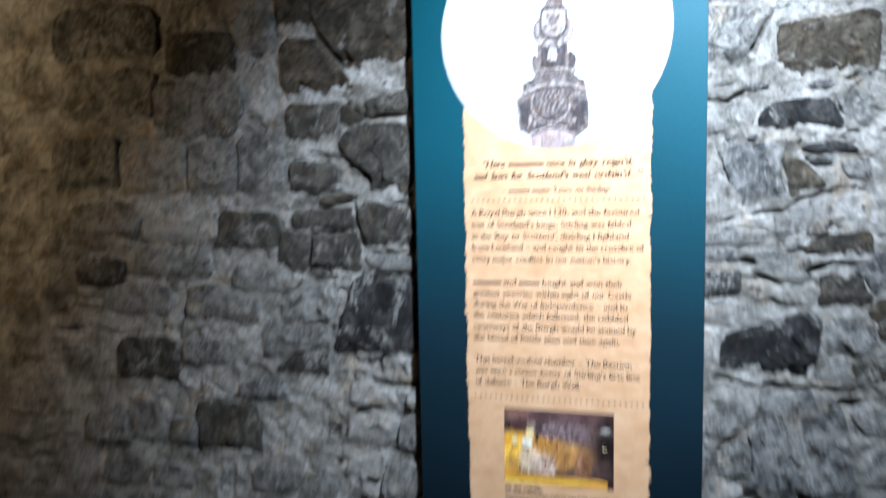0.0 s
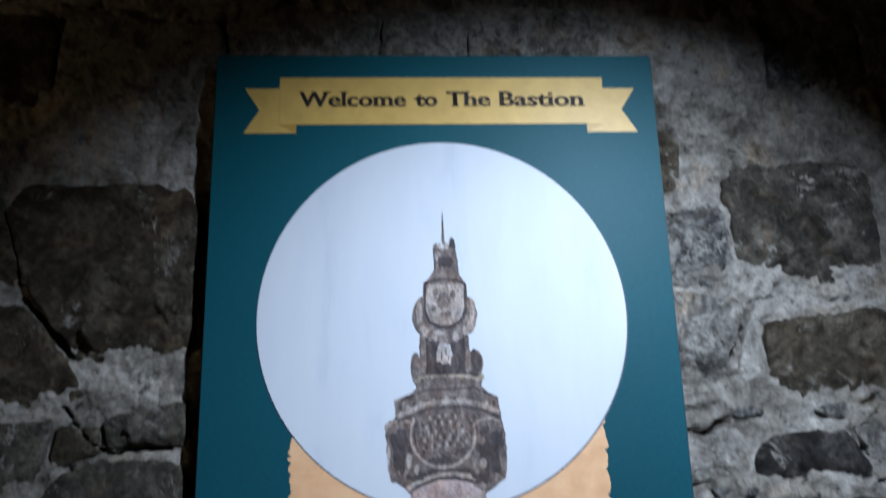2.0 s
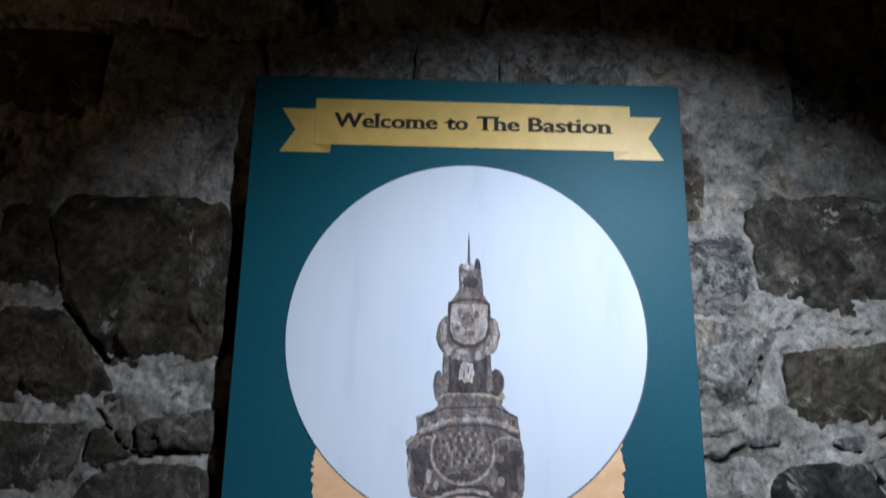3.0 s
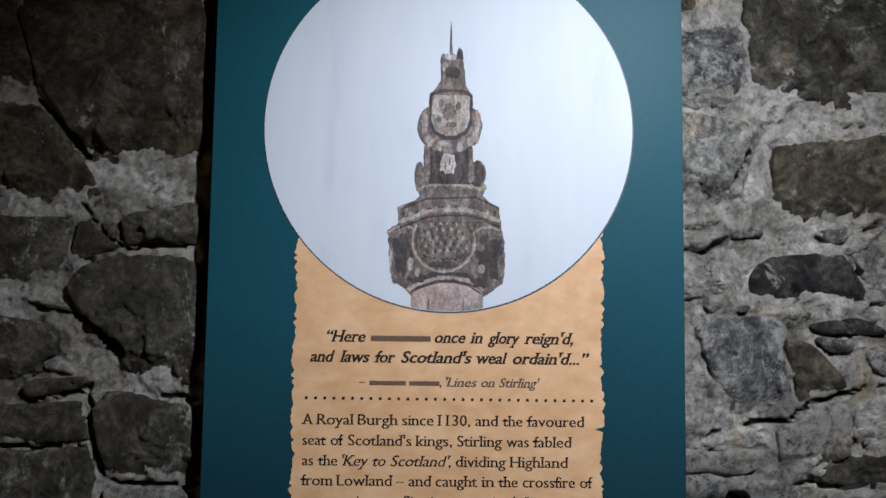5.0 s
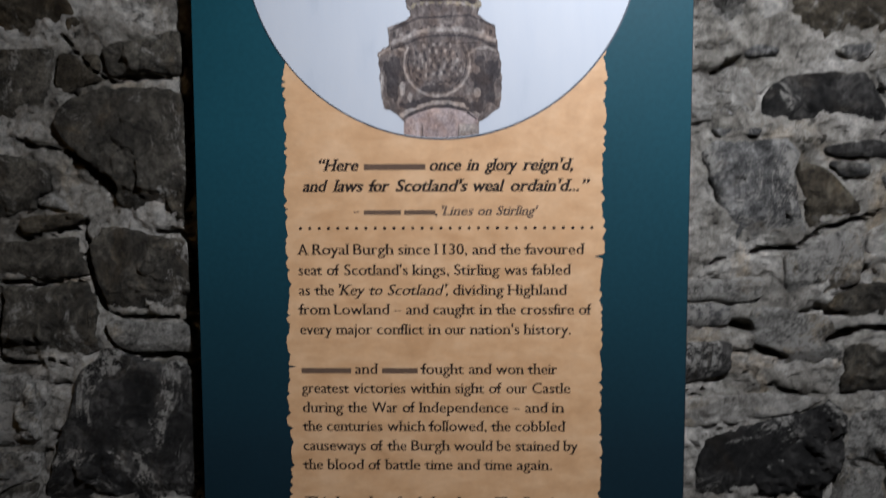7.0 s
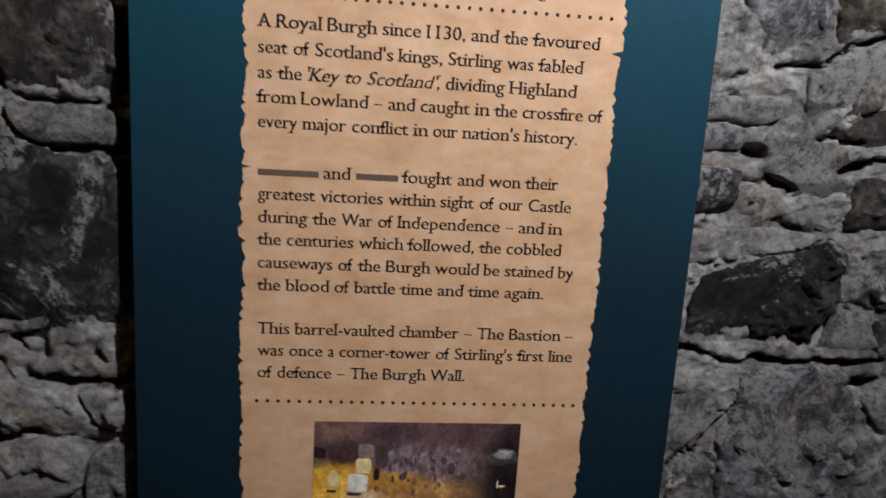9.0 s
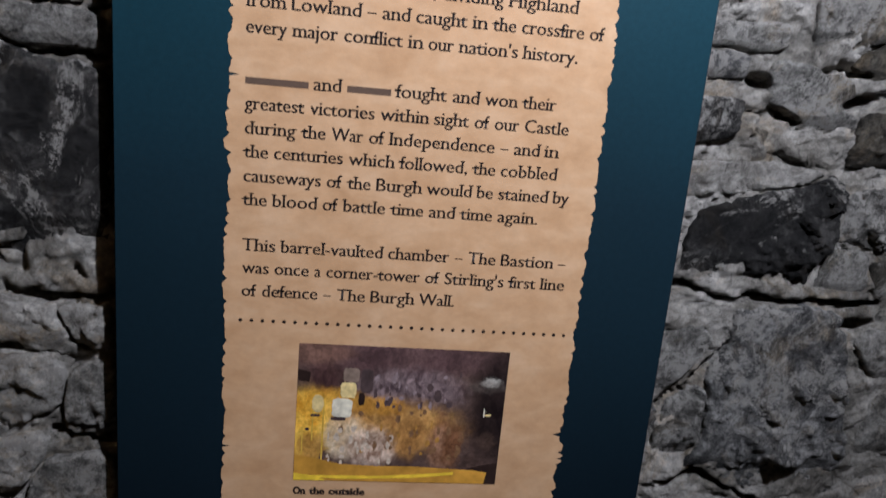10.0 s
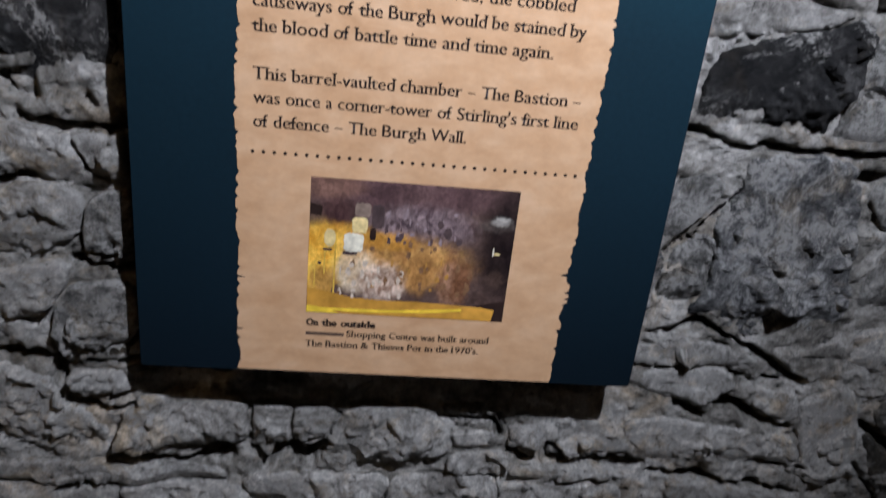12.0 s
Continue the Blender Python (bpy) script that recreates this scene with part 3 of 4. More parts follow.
# the small colour photograph
def night_photo():
    n = Nodes("lamplit_wall_print", 0.6, 0.08)
    x, _, z = n.xyz()
    wob = n.math("MULTIPLY_ADD", n.noise(60, 8, 0.72), 0.11, -0.055)
    wob2 = n.math("MULTIPLY_ADD", n.noise(76, 8, 0.72), 0.09, -0.045)
    u = n.math("ADD", n.math("DIVIDE", n.math("ADD", x, 0.1455), 0.3105), wob)
    v = n.math("ADD", n.math("DIVIDE", n.math("SUBTRACT", z, 0.602), 0.2195), wob2)
    colour = n.ramp(n.noise(30, 6, 0.7), (0.3, (0.05, 0.028, 0.022)), (0.7, (0.12, 0.075, 0.06)))

    def glow(colour, cu, cv, su, sv, low, high, power=1.0, scale=45):
        du = n.math("DIVIDE", n.math("SUBTRACT", u, cu), su)
        dv = n.math("DIVIDE", n.math("SUBTRACT", v, cv), sv)
        d = n.math("ADD", n.math("MULTIPLY", du, du), n.math("MULTIPLY", dv, dv))
        d = n.math("MULTIPLY", d, n.math("MULTIPLY", d, d))
        fac = n.math("MULTIPLY", n.math("EXPONENT", n.math("MULTIPLY", d, -1.0)), power)
        paint = n.ramp(n.noise(scale * 0.9, 7, 0.66, 0.5, (1, 1, 0.6)), (0.38, low), (0.62, high))
        return n.mix(fac, colour, paint)

    for row in (
        (0.45, 0.93, 0.60, 0.14, (0.075, 0.040, 0.040), (0.115, 0.064, 0.060), 0.95, 20),
        (0.08, 0.95, 0.18, 0.10, (0.13, 0.065, 0.045), (0.20, 0.105, 0.07), 0.7, 20),
        (0.54, 0.69, 0.27, 0.16, (0.065, 0.042, 0.046), (0.25, 0.178, 0.175), 0.95, 75),
        (0.13, 0.77, 0.09, 0.10, (0.040, 0.018, 0.018), (0.085, 0.042, 0.036), 0.95, 40),
        (0.15, 0.60, 0.20, 0.09, (0.46, 0.20, 0.02), (0.74, 0.40, 0.05), 0.92, 40),
        (0.44, 0.42, 0.36, 0.20, (0.26, 0.115, 0.032), (0.56, 0.30, 0.085), 0.95, 55),
        (0.38, 0.57, 0.14, 0.07, (0.36, 0.15, 0.015), (0.56, 0.27, 0.04), 0.8, 45),
        (0.05, 0.40, 0.13, 0.27, (0.58, 0.27, 0.02), (0.88, 0.54, 0.08), 0.97, 40),
        (0.07, 0.26, 0.06, 0.10, (0.26, 0.12, 0.03), (0.46, 0.24, 0.07), 0.7, 60),
        (0.24, 0.33, 0.11, 0.15, (0.54, 0.37, 0.20), (0.82, 0.66, 0.45), 0.95, 50),
        (0.36, 0.26, 0.13, 0.15, (0.22, 0.125, 0.08), (0.68, 0.52, 0.40), 0.9, 90),
        (0.54, 0.34, 0.08, 0.16, (0.20, 0.09, 0.025), (0.42, 0.21, 0.06), 0.85, 70),
        (0.72, 0.28, 0.08, 0.18, (0.15, 0.066, 0.030), (0.36, 0.19, 0.11), 0.9, 70),
        (0.76, 0.30, 0.05, 0.18, (0.10, 0.040, 0.018), (0.19, 0.08, 0.035), 0.8, 50),
        (0.14, 0.18, 0.02, 0.05, (0.03, 0.02, 0.03), (0.09, 0.06, 0.06), 0.8, 60),
        (0.98, 0.60, 0.15, 0.46, (0.010, 0.006, 0.006), (0.026, 0.016, 0.014), 1.0, 30),
        (0.93, 0.33, 0.05, 0.07, (0.05, 0.03, 0.02), (0.10, 0.06, 0.045), 0.6, 50),
        (0.925, 0.77, 0.045, 0.035, (0.35, 0.32, 0.27), (0.62, 0.58, 0.50), 0.9, 60),
        (0.91, 0.74, 0.09, 0.05, (0.08, 0.06, 0.05), (0.14, 0.11, 0.09), 0.5, 60),
    ):
        colour = glow(colour, *row)
    blocks = n.tree.nodes.new("ShaderNodeTexVoronoi")
    blocks.inputs["Scale"].default_value = 48
    shake = n.tree.nodes.new("ShaderNodeVectorMath")
    shake.operation = "MULTIPLY_ADD"
    tint = n.tree.nodes.new("ShaderNodeTexNoise")
    tint.inputs["Scale"].default_value = 40
    n.link(n.coords, tint.inputs["Vector"])
    n.link(tint.outputs["Color"], shake.inputs[0])
    shake.inputs[1].default_value = (0.03, 0.0, 0.03)
    n.link(n.coords, shake.inputs[2])
    n.link(shake.outputs[0], blocks.inputs["Vector"])
    colour = n.mix(0.7, colour, n.ramp(blocks.outputs["Color"], (0.2, 0.8), (0.8, 1.3)), "MULTIPLY")
    grit = n.ramp(n.noise(110, 10, 0.78, 0.6), (0.38, 0.5), (0.5, 1.0), (0.62, 1.45))
    return n.done(n.mix(0.6, colour, grit, "MULTIPLY"))


PU, PV = 0.3105, 0.2195
photo = part("colour_photograph", sheet([(-0.1455, 0.602), (0.165, 0.602), (0.165, 0.8215), (-0.1455, 0.8215)], -0.0013), night_photo(), board, "night photograph of a lamplit stone wall")
LAMPWHITE = printed("lamp_white_print", (0.74, 0.68, 0.52), 0.3, 0.6, 90, 0.08)
LAMPGOLD = printed("lamp_yellow_print", (0.78, 0.60, 0.26), 0.3, 0.6, 90, 0.08)
LITWALL = printed("pale_wall_print", (0.23, 0.165, 0.125), 0.35, 0.6, 60, 0.08)
DARKPRINT = printed("night_dark_print", (0.026, 0.015, 0.012), 0.2, 0.6, 60, 0.05)


def patch(name, u, v, du, dv, material, power=4.0, seed=1.0, y=-0.0018):
    part(name, sheet(oval(-0.1455 + u * PU, 0.602 + v * PV, du / 2 * PU, dv / 2 * PV, 0.12, 28, power, seed), y, 0.0002), material, photo)


PIPEPRINT = printed("lit_pipe_print", (0.74, 0.46, 0.07), 0.3, 0.6, 60, 0.08)
HOLEPRINT = printed("dim_hole_print", (0.075, 0.050, 0.048), 0.3, 0.6, 60, 0.05)
FLOORPRINT = printed("wet_floor_print", (0.50, 0.25, 0.035), 0.35, 0.6, 25, 0.08)
KERBPRINT = printed("yellow_line_print", (0.80, 0.54, 0.04), 0.3, 0.6, 40, 0.08)


def at(u, v):
    return (-0.1455 + u * PU, 0.602 + v * PV)


def shape(name, points, material, y):
    part(name, sheet([at(u, v) for u, v in points], y, 0.0001), material, photo)


shape("wet_floor", [(0.001, 0.001), (0.94, 0.001), (0.985, 0.10), (0.72, 0.115), (0.55, 0.125), (0.40, 0.12), (0.22, 0.13), (0.10, 0.17), (0.001, 0.19)], FLOORPRINT, -0.00145)
shape("dark_floor", [(0.94, 0.001), (0.999, 0.001), (0.999, 0.17), (0.93, 0.15), (0.84, 0.115), (0.95, 0.09)], DARKPRINT, -0.0015)
part("yellow_line", sheet(rib([at(0.012 + 0.07 * i, 0.030 + 0.00075 * (i - 3) ** 2 - (0.004 if i == 1 else 0)) for i in range(12)], 0.0030), -0.00155, 0.0001), KERBPRINT, photo)
shape("yellow_line", [(0.001, 0.001), (0.16, 0.001), (0.10, 0.035), (0.001, 0.055)], KERBPRINT, -0.0016)
for u, v0, v1, w in ((0.075, 0.30, 0.52, 0.008), (0.125, 0.16, 0.60, 0.008), (0.03, 0.20, 0.40, 0.006)):
    shape("upright_pipe", [(u, v0), (u + w, v0), (u + w * 0.9, v1), (u, v1)], PIPEPRINT, -0.0016)
shape("doorway", [(0.001, 0.74), (0.055, 0.73), (0.06, 0.80), (0.001, 0.82)], DARKPRINT, -0.0016)
for u, v, a, b, sd in ((0.63, 0.72, 0.03, 0.06, 61.0), (0.67, 0.66, 0.04, 0.09, 62.0), (0.73, 0.60, 0.03, 0.05, 63.0), (0.58, 0.66, 0.02, 0.03, 64.0), (0.055, 0.385, 0.02, 0.025, 65.0)):
    part("wall_hole", sheet(oval(*at(u, v), a / 2 * PU, b / 2 * PV, 0.35, 24, 2.0, sd), -0.0016, 0.0001), HOLEPRINT, photo)
FLECKS = {
    "pale": printed("pale_plaster_print", (0.62, 0.50, 0.38), 0.3, 0.6, 200, 0.08),
    "umber": printed("umber_wall_print", (0.20, 0.105, 0.05), 0.3, 0.6, 200, 0.08),
    "amber": printed("amber_wall_print", (0.40, 0.20, 0.045), 0.3, 0.6, 200, 0.08),
    "lilac": printed("lilac_wall_print", (0.25, 0.185, 0.185), 0.3, 0.6, 200, 0.08),
    "dusk": printed("dusk_wall_print", (0.085, 0.055, 0.054), 0.3, 0.6, 200, 0.08),
}
fleck = random.Random(21)
for count, kinds, u0, u1, v0, v1 in ((26, ("pale", "pale", "umber"), 0.15, 0.46, 0.14, 0.40), (22, ("amber", "umber"), 0.28, 0.70, 0.22, 0.58),
                                     (26, ("lilac", "dusk"), 0.36, 0.78, 0.57, 0.82), (8, ("umber",), 0.66, 0.80, 0.16, 0.40)):
    for i in range(count):
        u, v = fleck.uniform(u0, u1), fleck.uniform(v0, v1)
        wide, high = fleck.uniform(0.008, 0.026), fleck.uniform(0.02, 0.07)
        part("wall_fleck", sheet(oval(*at(u, v), wide / 2 * PU, high / 2 * PV, 0.6, 26, 2.0, 70.0 + count + i), -0.00133 - 0.000003 * i, 0.000002), FLECKS[fleck.choice(kinds)], photo)
patch("lit_box", 0.215, 0.55, 0.095, 0.14, LAMPWHITE, 5.0)
patch("lit_box_base", 0.20, 0.47, 0.07, 0.025, HOLEPRINT)
patch("lit_box", 0.24, 0.68, 0.075, 0.11, LAMPGOLD, 5.0, seed=2.0)
patch("pale_plaque", 0.25, 0.79, 0.075, 0.10, LITWALL, 5.0, seed=9.0, y=-0.0017)
patch("grey_column", 0.325, 0.75, 0.06, 0.17, HOLEPRINT, 5.0, seed=10.0, y=-0.0017)
patch("round_lamp", 0.10, 0.575, 0.055, 0.13, LAMPGOLD, 2.2, 3.0)
patch("lamp_foot", 0.09, 0.49, 0.045, 0.02, HOLEPRINT, 3.0, 8.0)
patch("dark_pipe", 0.305, 0.62, 0.03, 0.09, DARKPRINT, 3.0, 4.0)
patch("far_light", 0.905, 0.545, 0.007, 0.07, LAMPWHITE, 2.0, 6.0)
patch("far_light", 0.925, 0.53, 0.035, 0.015, LAMPGOLD, 2.0, 7.0)

# the rubble wall behind the board
from mathutils import geometry

STONES = []


def recess(x, z):
    """How far the wall falls back: the foot of the lit flank, and the bed under the board."""
    flank = 0.036 * min(1, max(0, (x - 0.25) / 0.15)) * min(1, max(0, (1.4 - z) / 0.3))
    under = 0.028 * min(1, max(0, (0.42 - abs(x)) / 0.05)) * min(1, max(0, (0.52 - z) / 0.04))
    return max(flank, under)


def stone(x, z, w, h, tilt, tone, out=0.0, lean=0.0, taper=0.0, wedge=0.0, square=4.5):
    """One stone of the wall: its middle, width and height, tilt in degrees, kind, how far it stands proud, how its head leans
    over, widens towards the top, grows taller to one side, and how square its corners are."""
    STONES.append((x, z, w / 2 * 1.13, h / 2 * 1.13, radians(tilt), tone, out, lean, taper, wedge, square))


# the flank in shade, from the head of the board down; its dark tones carry part of that shade
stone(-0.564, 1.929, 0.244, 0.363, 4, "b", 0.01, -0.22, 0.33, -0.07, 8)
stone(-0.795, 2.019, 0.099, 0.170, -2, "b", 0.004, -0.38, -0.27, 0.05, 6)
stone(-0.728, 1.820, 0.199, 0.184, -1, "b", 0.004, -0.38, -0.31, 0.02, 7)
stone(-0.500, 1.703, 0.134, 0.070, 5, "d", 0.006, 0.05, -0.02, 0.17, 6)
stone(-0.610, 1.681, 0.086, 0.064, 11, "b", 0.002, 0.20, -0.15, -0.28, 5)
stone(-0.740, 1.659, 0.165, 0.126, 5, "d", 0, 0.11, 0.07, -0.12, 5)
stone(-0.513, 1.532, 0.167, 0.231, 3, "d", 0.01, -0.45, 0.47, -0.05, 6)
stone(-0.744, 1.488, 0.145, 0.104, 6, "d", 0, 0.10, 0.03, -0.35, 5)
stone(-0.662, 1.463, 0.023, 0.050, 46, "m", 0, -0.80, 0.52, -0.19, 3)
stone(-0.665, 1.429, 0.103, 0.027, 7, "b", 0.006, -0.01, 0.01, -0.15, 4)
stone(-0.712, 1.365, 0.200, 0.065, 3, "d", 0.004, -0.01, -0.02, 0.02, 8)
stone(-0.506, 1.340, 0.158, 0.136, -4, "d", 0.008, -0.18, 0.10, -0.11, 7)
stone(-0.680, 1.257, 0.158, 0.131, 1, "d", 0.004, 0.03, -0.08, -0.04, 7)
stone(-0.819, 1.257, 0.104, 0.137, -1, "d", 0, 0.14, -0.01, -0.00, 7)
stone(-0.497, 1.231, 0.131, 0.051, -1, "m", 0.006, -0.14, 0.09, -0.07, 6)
# a mottled grey stone, toned near black for the dim light on it
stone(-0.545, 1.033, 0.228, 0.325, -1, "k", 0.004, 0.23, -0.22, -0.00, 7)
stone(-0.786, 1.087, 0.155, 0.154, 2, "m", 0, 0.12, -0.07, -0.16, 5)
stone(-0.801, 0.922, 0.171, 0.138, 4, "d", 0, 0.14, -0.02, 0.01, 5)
stone(-0.547, 0.814, 0.171, 0.083, -3, "p", 0.01, -0.26, -0.30, 0.07, 4)
stone(-0.452, 0.812, 0.072, 0.074, 6, "p", 0.012, -0.11, 0.15, 0.01, 5)
stone(-0.448, 0.708, 0.072, 0.094, 7, "m", 0.012, 0.29, -0.03, 0.13, 5)
stone(-0.572, 0.705, 0.158, 0.105, 12, "p", 0.008, 0.26, -0.02, -0.21, 4)
stone(-0.594, 0.580, 0.150, 0.080, 18, "p", 0.01, 0.34, 0.03, -0.14, 4)
stone(-0.475, 0.538, 0.125, 0.124, 10, "m", 0.014, 0.22, -0.10, -0.01, 7)
stone(-0.468, 0.433, 0.112, 0.059, 10, "p", 0.014, -0.03, 0.12, 0.13, 5)
stone(-0.603, 0.371, 0.205, 0.145, -7, "p", 0.018, -0.24, -0.24, -0.13, 4)
# below the board
stone(-0.344, 0.343, 0.193, 0.107, -2, "p", 0.018, 0.07, -0.11, -0.13, 4)
stone(-0.202, 0.336, 0.063, 0.078, 1, "p", 0.018, 0.04, 0.08, 0.02, 6)
stone(-0.132, 0.342, 0.074, 0.073, 2, "p", 0.018, 0.25, 0.30, 0.09, 5)
stone(0.000, 0.328, 0.195, 0.119, 10, "p", 0.022, 0.04, -0.29, -0.05, 4)
stone(0.162, 0.322, 0.075, 0.039, 7, "p", 0.016, -0.00, 0.08, -0.03, 4)
stone(0.148, 0.374, 0.097, 0.037, 0, "m", 0, -0.08, 0.06, 0.01, 6)
stone(0.254, 0.326, 0.059, 0.057, -11, "p", 0.018, -0.05, 0.18, 0.31, 4)
stone(0.389, 0.314, 0.131, 0.042, 9, "p", 0.018, -0.38, -0.05, 0.10, 4)
stone(0.175, 0.272, 0.107, 0.047, 3, "p", 0.02, 0.00, -0.07, 0.14, 4)
stone(0.367, 0.257, 0.253, 0.034, 3, "p", 0.024, -0.04, -0.03, 0.34, 4)
stone(-0.516, 0.247, 0.412, 0.043, -1, "p", 0.026, -0.16, -0.17, 0.47, 4)
stone(-0.116, 0.206, 0.239, 0.055, -1, "p", 0.024, 0.06, 0.03, 0.04, 4)
stone(0.113, 0.201, 0.202, 0.075, 4, "p", 0.026, -0.01, -0.06, 0.04, 4)
stone(0.342, 0.196, 0.230, 0.066, 1, "p", 0.026, -0.04, -0.01, 0.05, 4)
stone(-0.599, 0.182, 0.267, 0.077, 2, "p", 0.026, 0.02, -0.03, 0.00, 4)
stone(-0.352, 0.176, 0.204, 0.074, -5, "p", 0.026, -0.03, 0.00, 0.02, 4)
# the lit flank, from the head of the board down
stone(0.453, 2.004, 0.148, 0.146, 1, "g", 0.006, -0.01, -0.02, 0.00, 6)
stone(0.671, 2.032, 0.260, 0.236, 1, "d", 0.008, 0.00, 0.03, -0.00, 7)
stone(0.452, 1.828, 0.147, 0.158, 4, "m", 0.006, 0.27, 0.16, -0.18, 5)
stone(0.546, 1.801, 0.048, 0.126, -0, "p", 0.002, 0.26, -0.31, 0.11, 4)
stone(0.684, 1.797, 0.230, 0.143, 3, "b", 0.01, 0.04, 0.00, 0.07, 8)
stone(0.522, 1.708, 0.049, 0.023, 16, "g", 0.006, -0.40, -0.30, 0.42, 3)
stone(0.682, 1.705, 0.053, 0.030, 9, "g", 0.006, -0.06, 0.44, -0.04, 3)
stone(0.445, 1.635, 0.131, 0.078, 5, "p", 0.004, 0.03, -0.02, 0.04, 5)
stone(0.632, 1.630, 0.183, 0.082, -1, "k", 0.008, -0.01, -0.22, 0.14, 4)
stone(0.763, 1.632, 0.070, 0.097, 4, "m", 0, -0.17, 0.28, 0.02, 5)
stone(0.466, 1.612, 0.022, 0.039, 100, "g", 0.006, 0.58, 0.04, -0.35, 3)
stone(0.489, 1.576, 0.076, 0.015, 1, "g", 0.006, -0.02, 0.13, -0.09, 5)
stone(0.615, 1.564, 0.041, 0.016, 4, "d", 0.008, -0.01, 0.10, -0.05, 4)
stone(0.696, 1.546, 0.109, 0.029, 4, "k", 0.008, -0.33, -0.13, 0.31, 4)
stone(0.680, 1.514, 0.061, 0.027, 0, "g", 0.006, -0.23, 0.20, -0.17, 4)
stone(0.766, 1.488, 0.061, 0.056, 5, "g", 0.004, -0.19, 0.28, 0.20, 4)
stone(0.532, 1.469, 0.135, 0.178, 4, "g", 0.008, -0.22, 0.14, -0.06, 6)
stone(0.636, 1.472, 0.080, 0.103, 5, "b", 0.004, -0.51, -0.32, -0.25, 4)
stone(0.642, 1.346, 0.119, 0.102, 14, "m", 0.006, 0.16, 0.06, 0.09, 6)
stone(0.755, 1.382, 0.087, 0.085, 7, "p", 0.006, 0.07, 0.03, 0.20, 5)
stone(0.461, 1.307, 0.154, 0.044, 3, "m", 0.004, 0.03, 0.02, 0.01, 6)
stone(0.607, 1.222, 0.144, 0.096, -10, "m", 0.004, -0.30, -0.03, 0.04, 5)
stone(0.733, 1.291, 0.145, 0.062, 4, "d", 0.004, -0.02, -0.01, 0.16, 5)
stone(0.758, 1.171, 0.123, 0.091, 1, "d", 0.006, -0.03, -0.05, 0.00, 6)
stone(0.444, 1.183, 0.101, 0.069, 8, "k", 0.012, 0.09, 0.02, -0.18, 7)
stone(0.437, 1.270, 0.098, 0.049, 2, "g", 0.002, -0.01, -0.00, -0.01, 5)
stone(0.532, 1.101, 0.238, 0.050, 7, "p", 0.006, 0.07, 0.08, -0.18, 5)
stone(0.573, 0.999, 0.227, 0.154, 8, "k", 0.012, 0.17, 0.07, 0.28, 7)
stone(0.779, 1.046, 0.143, 0.101, -0, "m", 0.004, -0.09, -0.11, 0.18, 6)
stone(0.728, 0.953, 0.088, 0.081, 2, "m", 0.004, 0.10, -0.20, -0.08, 5)
stone(0.840, 0.946, 0.109, 0.068, 2, "d", 0.004, -0.14, 0.01, 0.03, 5)
stone(0.651, 0.684, 0.272, 0.370, -14, "g", 0.012, -0.44, -0.19, 0.22, 8)
stone(0.460, 0.783, 0.083, 0.119, 9, "m", 0.008, 0.88, 0.50, 0.06, 4)
stone(0.487, 0.665, 0.117, 0.123, 33, "m", 0.006, 0.77, -0.24, -0.02, 5)
stone(0.843, 0.806, 0.084, 0.103, 2, "m", 0.006, -0.60, 0.16, 0.01, 5)
stone(0.885, 0.674, 0.118, 0.133, 9, "m", 0.004, 0.03, -0.25, -0.06, 5)
stone(0.911, 0.541, 0.140, 0.100, 18, "p", 0.008, 0.13, -0.16, -0.10, 5)
stone(0.530, 0.518, 0.219, 0.050, 5, "p", 0.014, -0.36, -0.28, 0.50, 4)
stone(0.550, 0.455, 0.145, 0.074, 13, "p", 0.016, -0.38, 0.11, -0.32, 4)
stone(0.621, 0.322, 0.315, 0.088, -2, "p", 0.018, -0.11, -0.03, -0.19, 5)
stone(0.739, 0.411, 0.063, 0.093, 17, "p", 0.014, -0.72, 0.68, -0.31, 4)
stone(0.862, 0.316, 0.108, 0.267, 2, "p", 0.016, -0.63, -0.03, 0.01, 6)
stone(1.013, 0.309, 0.114, 0.243, 17, "d", 0.014, -0.28, 0.09, 0.16, 5)
stone(0.710, 0.185, 0.275, 0.098, -3, "p", 0.024, -0.11, 0.01, -0.22, 4)
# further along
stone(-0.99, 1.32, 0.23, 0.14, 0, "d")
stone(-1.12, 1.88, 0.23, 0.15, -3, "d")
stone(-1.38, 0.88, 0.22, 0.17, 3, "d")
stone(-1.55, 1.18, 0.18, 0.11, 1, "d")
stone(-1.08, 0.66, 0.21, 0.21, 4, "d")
stone(-0.91, 1.17, 0.24, 0.11, 1, "m")
stone(-0.82, 0.97, 0.21, 0.15, 1, "m")


PLACED = len(STONES)


def norm_of(s, x, z):
    """1 on the rim of a stone's own form, less inside."""
    c, q = math.cos(s[4]), math.sin(s[4])
    u, v = ((x - s[0]) * c + (z - s[1]) * q) / s[2], (-(x - s[0]) * q + (z - s[1]) * c) / s[3]
    across = (u - s[7] * np.clip(v, -1.3, 1.3)) / np.clip(1 + s[8] * v, 0.25, 2.0)
    up = v / np.clip(1 + s[9] * across, 0.25, 2.0)
    return (np.abs(across) ** s[10] + np.abs(up) ** s[10]) ** (1 / s[10])


CRACKS = []


def crack(width, deep, *points):
    """An open joint along points: half its width and its depth."""
    for (xa, za), (xb, zb) in zip(points, points[1:]):
        CRACKS.append((xa, za, xb, zb, width, deep))


